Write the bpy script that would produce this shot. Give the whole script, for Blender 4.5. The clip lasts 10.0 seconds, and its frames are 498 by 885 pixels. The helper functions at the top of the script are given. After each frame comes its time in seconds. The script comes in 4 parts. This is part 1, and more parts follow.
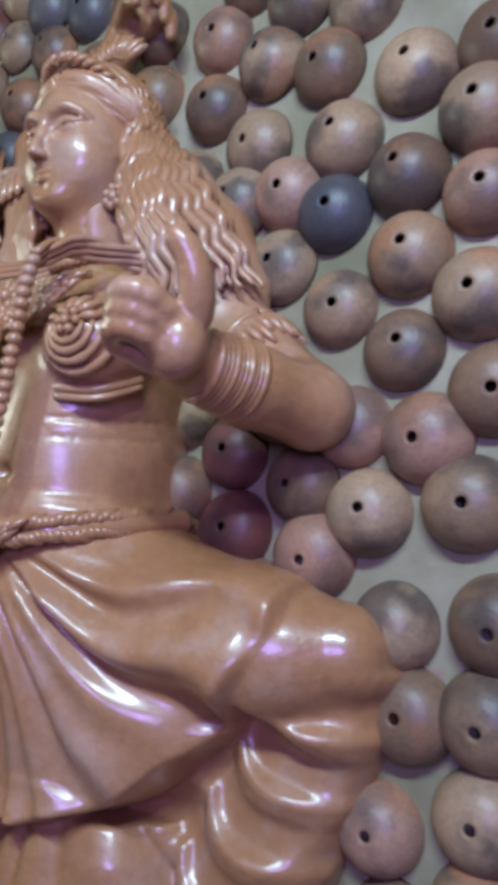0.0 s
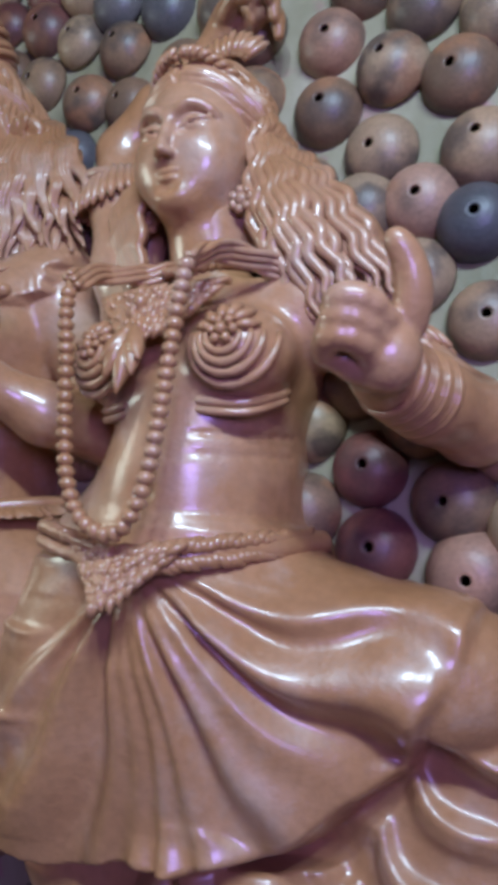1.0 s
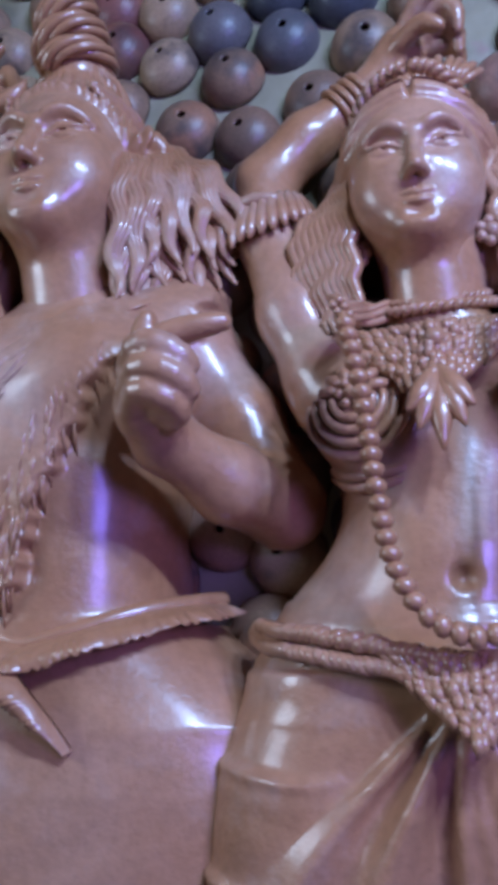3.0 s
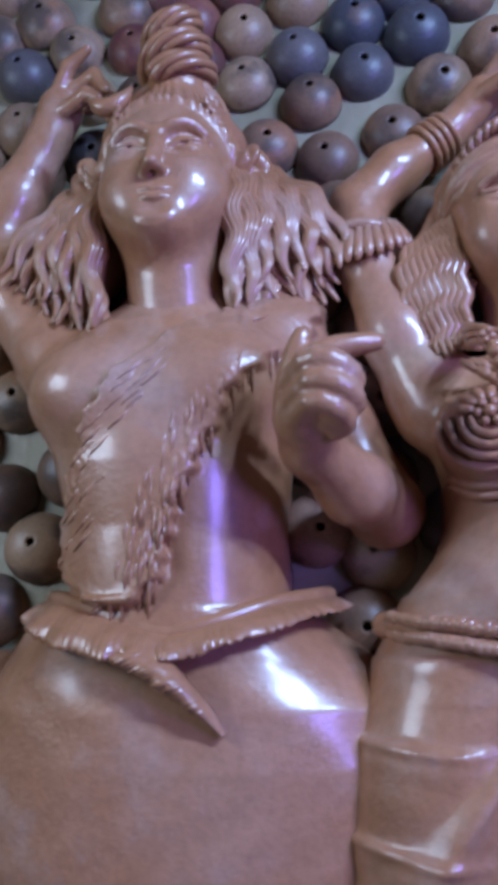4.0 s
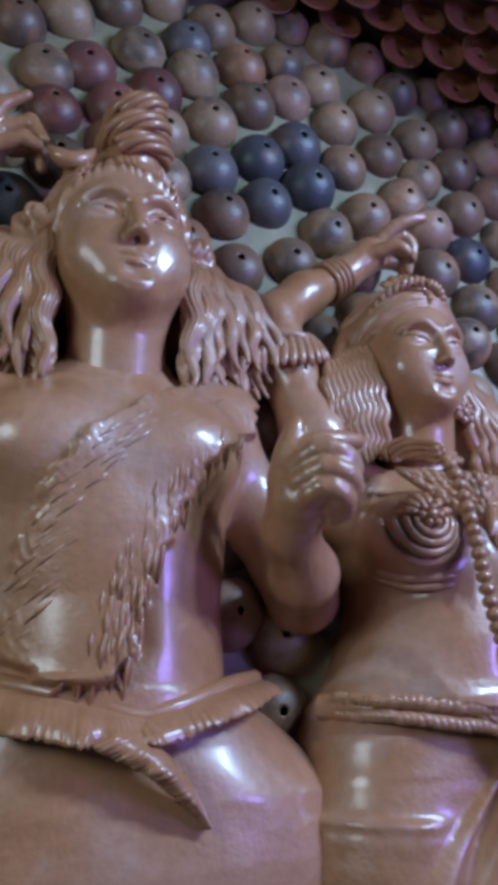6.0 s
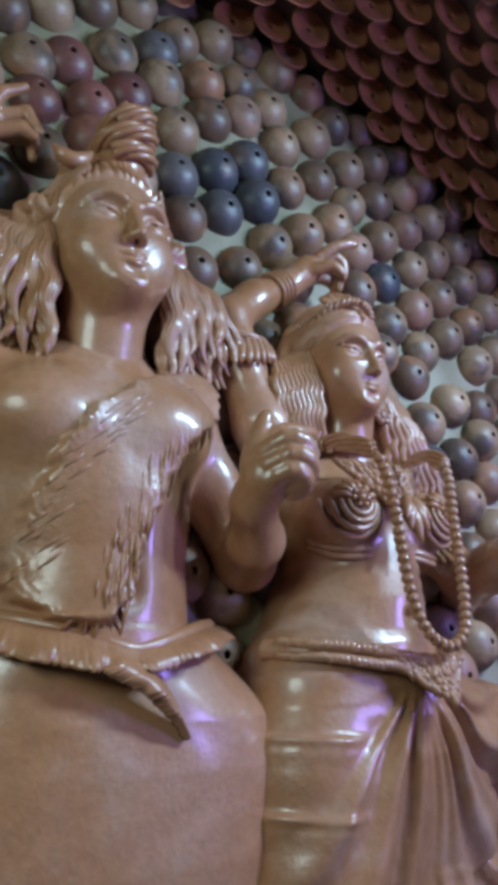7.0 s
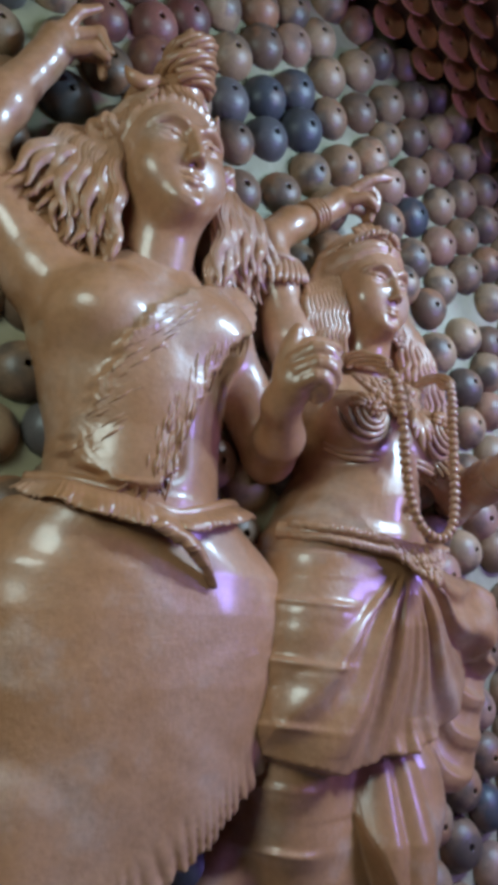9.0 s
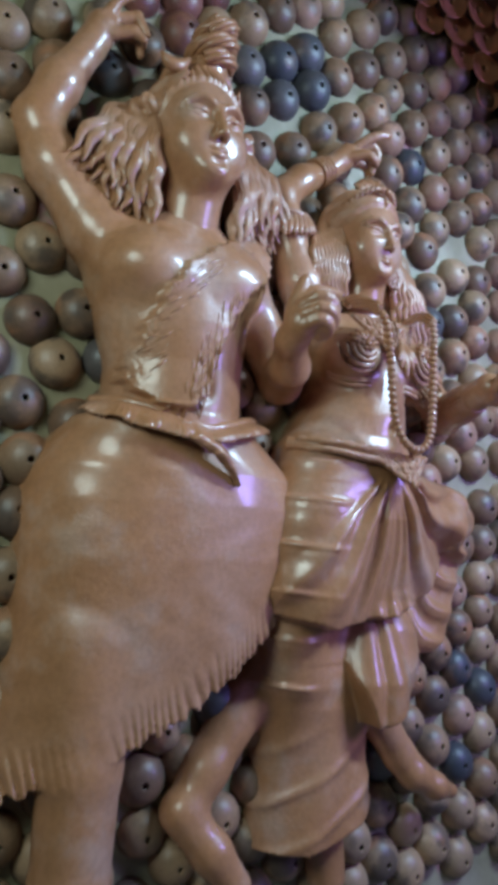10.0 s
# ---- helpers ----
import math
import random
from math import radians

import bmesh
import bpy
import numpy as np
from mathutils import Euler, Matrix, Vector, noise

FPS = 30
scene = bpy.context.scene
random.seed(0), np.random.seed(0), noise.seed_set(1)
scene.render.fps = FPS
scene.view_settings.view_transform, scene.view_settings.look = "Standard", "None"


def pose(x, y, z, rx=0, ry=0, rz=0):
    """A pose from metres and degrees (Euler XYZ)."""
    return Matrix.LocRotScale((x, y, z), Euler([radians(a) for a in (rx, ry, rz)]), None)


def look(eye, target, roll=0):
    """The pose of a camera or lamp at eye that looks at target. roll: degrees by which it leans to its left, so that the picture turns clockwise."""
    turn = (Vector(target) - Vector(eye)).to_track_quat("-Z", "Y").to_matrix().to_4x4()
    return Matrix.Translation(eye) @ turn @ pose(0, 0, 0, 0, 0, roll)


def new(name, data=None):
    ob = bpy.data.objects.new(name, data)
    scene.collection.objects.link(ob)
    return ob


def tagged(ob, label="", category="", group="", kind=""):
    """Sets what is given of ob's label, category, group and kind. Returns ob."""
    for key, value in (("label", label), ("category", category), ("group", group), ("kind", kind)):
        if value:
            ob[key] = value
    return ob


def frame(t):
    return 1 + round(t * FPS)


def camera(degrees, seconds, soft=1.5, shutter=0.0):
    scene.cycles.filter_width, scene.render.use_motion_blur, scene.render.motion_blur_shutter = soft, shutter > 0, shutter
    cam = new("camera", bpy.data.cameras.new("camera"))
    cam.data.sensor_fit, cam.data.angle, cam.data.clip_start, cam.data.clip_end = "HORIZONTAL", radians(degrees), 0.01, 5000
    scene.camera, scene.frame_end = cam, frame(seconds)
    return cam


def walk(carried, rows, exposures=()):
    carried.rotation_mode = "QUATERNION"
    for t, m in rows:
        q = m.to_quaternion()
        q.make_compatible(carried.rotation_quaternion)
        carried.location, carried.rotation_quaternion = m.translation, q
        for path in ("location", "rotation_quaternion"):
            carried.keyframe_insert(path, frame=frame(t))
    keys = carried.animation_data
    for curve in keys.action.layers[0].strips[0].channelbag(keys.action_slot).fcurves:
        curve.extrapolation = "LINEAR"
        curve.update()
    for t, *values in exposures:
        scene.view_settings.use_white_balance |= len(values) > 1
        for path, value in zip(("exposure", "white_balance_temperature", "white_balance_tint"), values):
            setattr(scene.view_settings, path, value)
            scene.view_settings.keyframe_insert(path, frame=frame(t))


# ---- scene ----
cam = camera(38.3, 10.0, soft=6.0, shutter=0.4)
PATH = [
    (0, (0.865, -0.913, 1.4), (-0.259, 0.722, 1.65), 3.7),
    (0.5, (0.733, -0.955, 1.404), (-0.345, 0.713, 1.642), 3.9),
    (1, (0.581, -1.023, 1.396), (-0.39, 0.701, 1.69), 2.7),
    (1.5, (0.435, -1.106, 1.384), (-0.401, 0.689, 1.661), 1.5),
    (2, (0.256, -1.086, 1.379), (-0.417, 0.76, 1.752), -0.9),
    (2.5, (0.101, -1.012, 1.4), (-0.488, 0.845, 1.851), -1.5),
    (2.7, (0.053, -1.015, 1.4), (-0.51, 0.829, 1.931), -1.4),
    (3.8, (-0.224, -1.146, 1.418), (-0.556, 0.751, 1.958), -0.0),
    (4, (-0.291, -1.171, 1.403), (-0.555, 0.742, 1.924), -0.9),
    (4.5, (-0.442, -1.129, 1.37), (-0.571, 0.765, 2.0), -2.5),
    (5, (-0.559, -1.093, 1.377), (-0.462, 0.771, 2.094), -3.0),
    (5.5, (-0.599, -1.083, 1.38), (-0.283, 0.731, 2.162), -3.0),
    (5.7, (-0.647, -1.1, 1.385), (-0.17, 0.68, 2.163), -3.0),
    (6.8, (-0.93, -1.212, 1.335), (0.04, 0.388, 2.041), -2.6),
    (7, (-0.968, -1.222, 1.323), (0.062, 0.346, 2.015), -2.7),
    (7.5, (-1.059, -1.229, 1.287), (0.066, 0.299, 1.92), -2.3),
    (8, (-1.095, -1.257, 1.248), (-0.016, 0.333, 1.804), -1.2),
    (8.5, (-1.072, -1.277, 1.237), (0.016, 0.314, 1.77), 0.4),
    (9, (-1.09, -1.341, 1.22), (-0.052, 0.293, 1.721), 2.0),
    (9.5, (-1.17, -1.499, 1.185), (-0.13, 0.162, 1.591), 1.4),
    (10, (-1.279, -1.617, 1.156), (-0.237, 0.067, 1.439), 2.3),
]
walk(cam, [(t, look(eye, target, roll)) for t, eye, target, roll in PATH],
     [(0.0, 0.02, 4650, -3), (1.0, 0.02, 4600, -2), (2.5, -0.06, 4000, 15), (5.0, -0.01, 4050, 17), (5.6, -0.22, 4080, 12), (7.0, 0.02, 4300, -5), (10.0, 0.22, 4330, -6)])

# ---- light ----
world = bpy.data.worlds.new("dim_room")
scene.world = world
world.use_nodes = True
world.node_tree.nodes["Background"].inputs[0].default_value = (0.6, 0.5, 0.5, 1)
world.node_tree.nodes["Background"].inputs[1].default_value = 0.002


def lamp(name, eye, target, watts, colour, size, spread=170):
    data = bpy.data.lights.new(name, "AREA")
    data.shape, data.size, data.energy, data.color, data.spread = "DISK", size, watts, colour, radians(spread)
    ob = new(name, data)
    ob.matrix_world = look(eye, target)
    return ob


# a row of three small spots high in front of the relief, a violet stage lamp low to the side, a warm lamp further along
for n in range(3):
    lamp("ceiling_spot", (0.68 + 0.42 * n, -1.85, 2.8), (-0.25, 0.0, 1.15), 15.0, (1.0, 0.97, 0.93), 0.13)
lamp("violet_lamp", (1.3, -1.95, 1.7), (-0.3, -0.1, 1.4), 15, (0.7, 0.38, 1.0), 0.6)
lamp("warm_lamp", (-2.0, -1.3, 2.05), (-0.8, 0, 0.75), 16, (1.0, 0.84, 0.56), 0.8)


# ---- materials ----
def material(name, rough=0.5, metal=0.0):
    mat = bpy.data.materials.new(name)
    mat.use_nodes = True
    tree = mat.node_tree
    shader = tree.nodes["Principled BSDF"]
    shader.inputs["Roughness"].default_value = rough
    shader.inputs["Metallic"].default_value = metal
    return mat, tree, shader


def node(tree, kind, **values):
    n = tree.nodes.new(kind)
    for key, value in values.items():
        n.inputs[key.replace("_", " ")].default_value = value
    return n


def noise_of(tree, scale, detail=4.0, rough=0.55, coords=None):
    n = node(tree, "ShaderNodeTexNoise", Scale=scale, Detail=detail, Roughness=rough)
    if coords is None:
        coords = tree.nodes.new("ShaderNodeTexCoord").outputs["Object"]
    tree.links.new(coords, n.inputs["Vector"])
    return n


def ramp(tree, source, stops):
    r = tree.nodes.new("ShaderNodeValToRGB")
    el = r.color_ramp.elements
    while len(el) < len(stops):
        el.new(0.5)
    for e, (at, colour) in zip(el, stops):
        e.position, e.color = at, (*colour, 1)
    tree.links.new(source, r.inputs["Fac"])
    return r


def mix(tree, fac, a, b, how="MIX"):
    m = tree.nodes.new("ShaderNodeMix")
    m.data_type, m.blend_type = "RGBA", how
    for value, slot in ((fac, 0), (a, 6), (b, 7)):
        if isinstance(value, (int, float)):
            m.inputs[slot].default_value = value
        elif isinstance(value, tuple):
            m.inputs[slot].default_value = (*value, 1)
        else:
            tree.links.new(value, m.inputs[slot])
    return m.outputs[2]


def bump(tree, shader, height, strength, distance):
    b = node(tree, "ShaderNodeBump", Strength=strength, Distance=distance)
    tree.links.new(height, b.inputs["Height"])
    tree.links.new(b.outputs["Normal"], shader.inputs["Normal"])


def terracotta_paint():
    """Varnished terracotta: ochre brown, with paler rubbed patches and dull, uneven varnish."""
    mat, tree, shader = material("varnished_terracotta", 0.3)
    big = noise_of(tree, 3.2, 6, 0.6)
    fine = noise_of(tree, 70.0, 4)
    tone = ramp(tree, big.outputs["Fac"], [(0.32, (0.34, 0.165, 0.06)), (0.5, (0.41, 0.21, 0.09)), (0.66, (0.475, 0.268, 0.145))])
    speck = ramp(tree, fine.outputs["Fac"], [(0.35, (0.88, 0.88, 0.88)), (0.6, (1, 1, 1))])
    worn = ramp(tree, noise_of(tree, 6.5, 6, 0.62).outputs["Fac"], [(0.54, (0, 0, 0)), (0.68, (0.6,) * 3)])
    pale = mix(tree, worn.outputs[0], tone.outputs[0], (0.5, 0.345, 0.245))
    tree.links.new(mix(tree, 1.0, pale, speck.outputs[0], "MULTIPLY"), shader.inputs["Base Color"])
    gloss = ramp(tree, noise_of(tree, 12.0, 4).outputs["Fac"], [(0.3, (0.3,) * 3), (0.7, (0.52,) * 3)])
    tree.links.new(gloss.outputs[0], shader.inputs["Roughness"])
    coat = ramp(tree, noise_of(tree, 22.0, 5, 0.6).outputs["Fac"], [(0.36, (0.4,) * 3), (0.62, (0.95,) * 3)])
    tree.links.new(coat.outputs[0], shader.inputs["Coat Weight"])
    shader.inputs["Coat Roughness"].default_value = 0.19
    relief = mix(tree, 0.4, noise_of(tree, 30.0, 5, 0.6).outputs[0], noise_of(tree, 120.0, 4, 0.6).outputs[0])
    bump(tree, shader, relief, 0.42, 0.004)
    return mat


def fired_clay(name, dark, mid, light, smoke):
    """Matt fired clay; each bowl has its own tone, smoke stains and turning marks."""
    mat, tree, shader = material(name, 0.43)
    info = tree.nodes.new("ShaderNodeObjectInfo")
    where = tree.nodes.new("ShaderNodeTexCoord").outputs["Object"]
    shift = tree.nodes.new("ShaderNodeVectorMath")
    shift.operation = "ADD"
    far = tree.nodes.new("ShaderNodeVectorMath")
    far.operation = "SCALE"
    far.inputs[0].default_value = (37.0, 19.0, 53.0)
    tree.links.new(info.outputs["Random"], far.inputs["Scale"])
    tree.links.new(where, shift.inputs[0])
    tree.links.new(far.outputs[0], shift.inputs[1])
    tone = ramp(tree, info.outputs["Random"], [(0.0, dark), (0.45, mid), (0.8, light), (1.0, mid)])
    stain = ramp(tree, noise_of(tree, 9.0, 4, 0.5, shift.outputs[0]).outputs["Fac"], [(0.5, (0, 0, 0)), (0.6, (smoke,) * 3)])
    colour = mix(tree, stain.outputs[0], tone.outputs[0], (0.088, 0.07, 0.056))
    burnt = ramp(tree, noise_of(tree, 7.0, 3, 0.5, shift.outputs[0]).outputs["Fac"], [(0.34, (smoke * 0.85,) * 3), (0.41, (0, 0, 0))])
    colour = mix(tree, burnt.outputs[0], colour, (0.36, 0.185, 0.085))
    blush = ramp(tree, noise_of(tree, 13.0, 3, 0.5, shift.outputs[0]).outputs["Fac"], [(0.35, (0.82, 0.8, 0.8)), (0.65, (1.12, 1.03, 0.98))])
    colour = mix(tree, 1.0, colour, blush.outputs[0], "MULTIPLY")
    grit = ramp(tree, noise_of(tree, 160.0, 3, 0.6, shift.outputs[0]).outputs["Fac"], [(0.3, (0.8,) * 3), (0.65, (1.05,) * 3)])
    tree.links.new(mix(tree, 1.0, colour, grit.outputs[0], "MULTIPLY"), shader.inputs["Base Color"])
    rings = node(tree, "ShaderNodeTexWave", Scale=38.0, Distortion=6.0, Detail=3.0)
    rings.wave_type, rings.rings_direction = "RINGS", "Z"
    tree.links.new(where, rings.inputs["Vector"])
    both = mix(tree, 0.85, rings.outputs[0], noise_of(tree, 55.0, 4, 0.6, shift.outputs[0]).outputs[0])
    bump(tree, shader, both, 0.28, 0.0025)
    return mat


def plaster():
    mat, tree, shader = material("painted_plaster", 0.45)
    tone = ramp(tree, noise_of(tree, 4.0, 5).outputs["Fac"], [(0.3, (0.19, 0.178, 0.09)), (0.5, (0.295, 0.265, 0.155)), (0.7, (0.43, 0.38, 0.255))])
    pink = ramp(tree, noise_of(tree, 7.5, 3, 0.5).outputs["Fac"], [(0.62, (0, 0, 0)), (0.68, (0.75,) * 3)])
    colour = mix(tree, pink.outputs[0], tone.outputs[0], (0.36, 0.14, 0.17))
    tree.links.new(colour, shader.inputs["Base Color"])
    bump(tree, shader, noise_of(tree, 30.0, 6).outputs["Fac"], 0.5, 0.006)
    return mat


PAINT = terracotta_paint()
CLAY = fired_clay("fired_clay", (0.155, 0.1, 0.06), (0.25, 0.165, 0.092), (0.39, 0.285, 0.165), 0.8)
SMOKED = fired_clay("smoked_clay", (0.062, 0.066, 0.076), (0.092, 0.092, 0.097), (0.145, 0.13, 0.118), 0.3)
ORANGE = fired_clay("orange_clay", (0.31, 0.185, 0.115), (0.36, 0.22, 0.14), (0.38, 0.25, 0.165), 0.55)
REDDISH = fired_clay("red_clay", (0.42, 0.18, 0.085), (0.52, 0.235, 0.115), (0.6, 0.3, 0.155), 0.25)
MAROON = fired_clay("dark_red_clay", (0.13, 0.05, 0.042), (0.17, 0.068, 0.055), (0.22, 0.1, 0.075), 0.5)
PLASTER = plaster()


# ---- meshes ----
def mesh_object(name, verts, faces, mat, parent=None, smooth=True):
    me = bpy.data.meshes.new(name)
    me.from_pydata([tuple(v) for v in verts], [], [tuple(f) for f in faces])
    me.update()
    if smooth:
        me.polygons.foreach_set("use_smooth", [True] * len(me.polygons))
    me.materials.append(mat)
    ob = new(name, me)
    ob.parent = parent
    return ob


def block(name, lo, hi, mat):
    bm = bmesh.new()
    bmesh.ops.create_cube(bm, size=1)
    for v in bm.verts:
        v.co = [lo[n] + (v.co[n] + 0.5) * (hi[n] - lo[n]) for n in range(3)]
    me = bpy.data.meshes.new(name)
    bm.to_mesh(me)
    bm.free()
    me.materials.append(mat)
    return new(name, me)


def turned(profile, n=28):
    """A turned shape: the closed profile of (radius, height) swept round the z axis."""
    verts = [(r * math.cos(a), r * math.sin(a), z) for r, z in profile for a in [2 * math.pi * k / n for k in range(n)]]
    faces = []
    m = len(profile)
    for i in range(m):
        j = (i + 1) % m
        faces += [(i * n + k, i * n + (k + 1) % n, j * n + (k + 1) % n, j * n + k) for k in range(n)]
    return verts, faces


def bowl_profile(R, H, hole, thick):
    """An upturned bowl with a hole in its foot: dome outside, hollow inside."""
    out = [(R, 0.0)]
    for k in range(1, 11):
        a = k / 10 * (math.pi / 2)
        r, z = R * math.cos(a) ** 0.85, H * math.sin(a) ** 1.05
        if r < hole * 1.3:
            break
        out.append((r, z))
    top = H
    out += [(hole * 1.25, top * 0.995), (hole, top * 0.985), (hole * 0.95, top - thick)]
    inner = [(max(r - thick, hole), max(z - thick, 0.0)) for r, z in out[1:-4]][::-1]
    return out + inner + [(R - thick, 0.0)]


# ---- wall and vault ----
ROOM = material("plain_room_paint", 0.7)
ROOM[2].inputs["Base Color"].default_value = (0.34, 0.29, 0.27, 1)
tone = ramp(ROOM[1], noise_of(ROOM[1], 1.5, 4).outputs["Fac"], [(0.3, (0.06, 0.055, 0.052)), (0.7, (0.10, 0.09, 0.085))])
ROOM[1].links.new(tone.outputs[0], ROOM[2].inputs["Base Color"])
ROOM = ROOM[0]
tagged(block("floor", (-3.2, -4.0, -0.15), (2.6, 0.15, 0.0), ROOM), "plain floor of the dim room", "floor", kind="structure")
tagged(block("wall_back", (-3.2, -4.15, 0.0), (2.6, -4.0, 3.6), ROOM), "plain wall facing the relief", "wall", kind="structure")
tagged(block("wall_left", (-3.35, -4.0, 0.0), (-3.2, 0.15, 3.6), ROOM), "plain side wall of the dim room", "wall", kind="structure")
tagged(block("wall_right", (2.6, -4.0, 0.0), (2.75, 0.15, 3.6), ROOM), "plain side wall of the dim room", "wall", kind="structure")
tagged(block("ceiling", (-3.2, -4.0, 3.6), (2.6, 0.15, 3.75), ROOM), "plain ceiling of the dim room", "ceiling", kind="structure")
tagged(block("wall_main", (-3.2, 0.0, 0.0), (2.6, 0.15, 3.6), PLASTER), "pale greenish cream painted plaster wall behind the relief", "wall", kind="structure")

rng = random.Random(5)
BOWL_R, BOWL_H = 0.061, 0.055
bowl_mesh = {}
for key, mat in (("clay", CLAY), ("smoked", SMOKED), ("orange", ORANGE), ("maroon", MAROON)):
    v, f = turned(bowl_profile(BOWL_R, BOWL_H, 0.0072, 0.006))
    me = bpy.data.meshes.new("clay_bowl_" + key)
    me.from_pydata(v, [], f)
    me.polygons.foreach_set("use_smooth", [True] * len(me.polygons))
    me.materials.append(mat)
    bowl_mesh[key] = me

BOWL_LABEL = {
    "clay": "upturned brown fired-clay bowl with a pierced foot, fixed to the wall",
    "smoked": "upturned smoke-blackened clay bowl with a pierced foot, fixed to the wall",
    "maroon": "upturned dark red clay bowl with pierced foot, on the wall",
    "orange": "upturned orange clay bowl with a pierced foot, fixed to the wall",
}


OUTLYING = []
# where the dark red bowls sit, over the man's topknot and beside the woman's waist
DARK_RED = [(-0.71, 2.61), (-0.61, 2.67), (-0.68, 2.53), (-0.57, 2.59), (-0.47, 2.66), (-0.59, 2.48), (-0.68, 2.38), (0.24, 1.5), (0.26, 1.41)]


def FAR(x, z):
    return z > 2.95 or z < 0.46 or x > 0.82 or x < -1.1


def wall_bowl(x, z, kind="clay", size=1.0):
    if any((x - a) ** 2 + (z - b) ** 2 < 0.055 ** 2 for a, b in DARK_RED):
        kind = "maroon"
    ob = new("clay_bowl", bowl_mesh[kind])
    tilt = pose(0, 0, 0, 90 + rng.uniform(-7, 7), 0, rng.uniform(-7, 7))
    ob.matrix_world = Matrix.Translation((x, 0.002, z)) @ tilt @ pose(0, 0, 0, 0, 0, rng.uniform(0, 360)) @ Matrix.Diagonal((size, size, size * rng.uniform(0.9, 1.1), 1))
    if FAR(x, z):
        OUTLYING.append(ob)
        return ob
    return tagged(ob, BOWL_LABEL[kind], "clay bowl", "clay bowls on the wall")


PLACED = []

# bowls that stand at known places: right of the dancing woman, over the pair, left of the man
RIGHT_BOWLS = [(0.29, 1.931, 2), (0.381, 1.997, 0), (0.492, 2.073, 0), (0.487, 1.915, 0), (0.493, 1.798, 0), (0.489, 1.663, 0), (0.527, 1.539, 2),
               (0.448, 1.438, 0), (0.514, 1.183, 0), (0.48, 1.039, 2), (0.415, 1.558, 2), (0.341, 1.475, 0), (0.349, 2.127, 0), (0.242, 2.168, 0),
               (0.132, 2.252, 2), (0.13, 2.123, 0), (0.224, 2.03, 0), (0.373, 1.883, 1), (0.282, 1.814, 0), (0.388, 1.734, 0), (0.591, 1.728, 0)]
LOWER_BOWLS = [(0.591, 1.986, 0), (0.596, 1.867, 2), (0.585, 1.455, 0), (0.492, 1.291, 0), (0.625, 1.308, 0), (0.609, 1.08, 0), (0.366, 1.374, 2),
               (0.217, 1.523, 0), (0.11, 1.458, 0), (0.118, 1.594, 0), (0.228, 1.404, 0), (-0.531, 0.491, 0), (-0.432, 0.636, 0), (0.615, 1.195, 0), (0.615, 1.6, 0)]
UPPER_BOWLS = [(-0.449, 2.567, 0), (-0.34, 2.631, 0), (-0.232, 2.557, 1), (-0.345, 2.493, 1), (-0.22, 2.441, 1), (-0.446, 2.446, 0), (-0.322, 2.386, 0),
               (-0.409, 2.293, 0), (-0.296, 2.254, 0), (-0.172, 2.298, 0), (-0.082, 2.391, 0), (-0.281, 2.144, 0), (-0.114, 2.512, 1), (-0.363, 2.287, 0)]
TOP_BOWLS = [(-0.674, 2.562, 0), (-0.61, 2.702, 0), (-0.552, 2.603, 0), (-0.502, 2.788, 0), (-0.464, 2.679, 0), (-0.393, 2.852, 1), (-0.381, 2.758, 0),
             (-0.263, 2.819, 0), (-0.155, 2.873, 0), (-0.245, 2.713, 0), (-0.148, 2.771, 2), (-0.065, 2.833, 0), (-0.139, 2.621, 1), (-0.027, 2.727, 0),
             (0.085, 2.808, 0), (0.163, 2.887, 0), (-0.019, 2.596, 0), (0.09, 2.666, 0), (0.198, 2.741, 0), (0.023, 2.459, 0), (0.133, 2.535, 0), (0.305, 2.678, 0)]
LEFT_BOWLS = [(-0.871, 2.658, 0), (-0.695, 2.664, 0), (-0.798, 2.575, 0), (-0.905, 2.525, 1), (-0.899, 2.395, 0), (-0.742, 2.313, 1), (-0.868, 1.82, 0),
              (-0.88, 1.644, 0), (-0.815, 1.554, 0), (-0.893, 1.452, 0), (-0.949, 1.912, 0), (-0.862, 1.324, 0), (-0.879, 1.072, 0), (-0.977, 2.208, 0), (-0.958, 1.742, 0),
              (-0.273, 1.414, 0), (-0.248, 1.526, 0), (-0.331, 2.172, 0), (-0.255, 2.259, 0)]
KINDS = ("clay", "smoked", "orange")
for group in (RIGHT_BOWLS, LOWER_BOWLS, UPPER_BOWLS, TOP_BOWLS, LEFT_BOWLS):
    for x, z, kind in group:
        if all((x - a) ** 2 + (z - b) ** 2 > 0.07 ** 2 for a, b in PLACED):
            PLACED.append((x, z))
            wall_bowl(x, z, KINDS[kind], rng.uniform(0.97, 1.06))


def arch(x):
    """Height of the vault over the wall."""
    u = (x + 0.35) / 1.55
    return 1.85 + 1.26 * math.sqrt(max(0.0, 1 - u * u)) if abs(u) < 1 else 1.85


# places that the statues cover for good
COVERED = [(-0.56, 1.1, 0.24, 0.4), (-0.56, 1.65, 0.12, 0.35), (-0.55, 2.1, 0.08, 0.25), (-0.05, 1.1, 0.2, 0.45), (0.0, 1.6, 0.08, 0.4), (0.3, 1.2, 0.14, 0.1), (0.02, 1.95, 0.06, 0.12)]
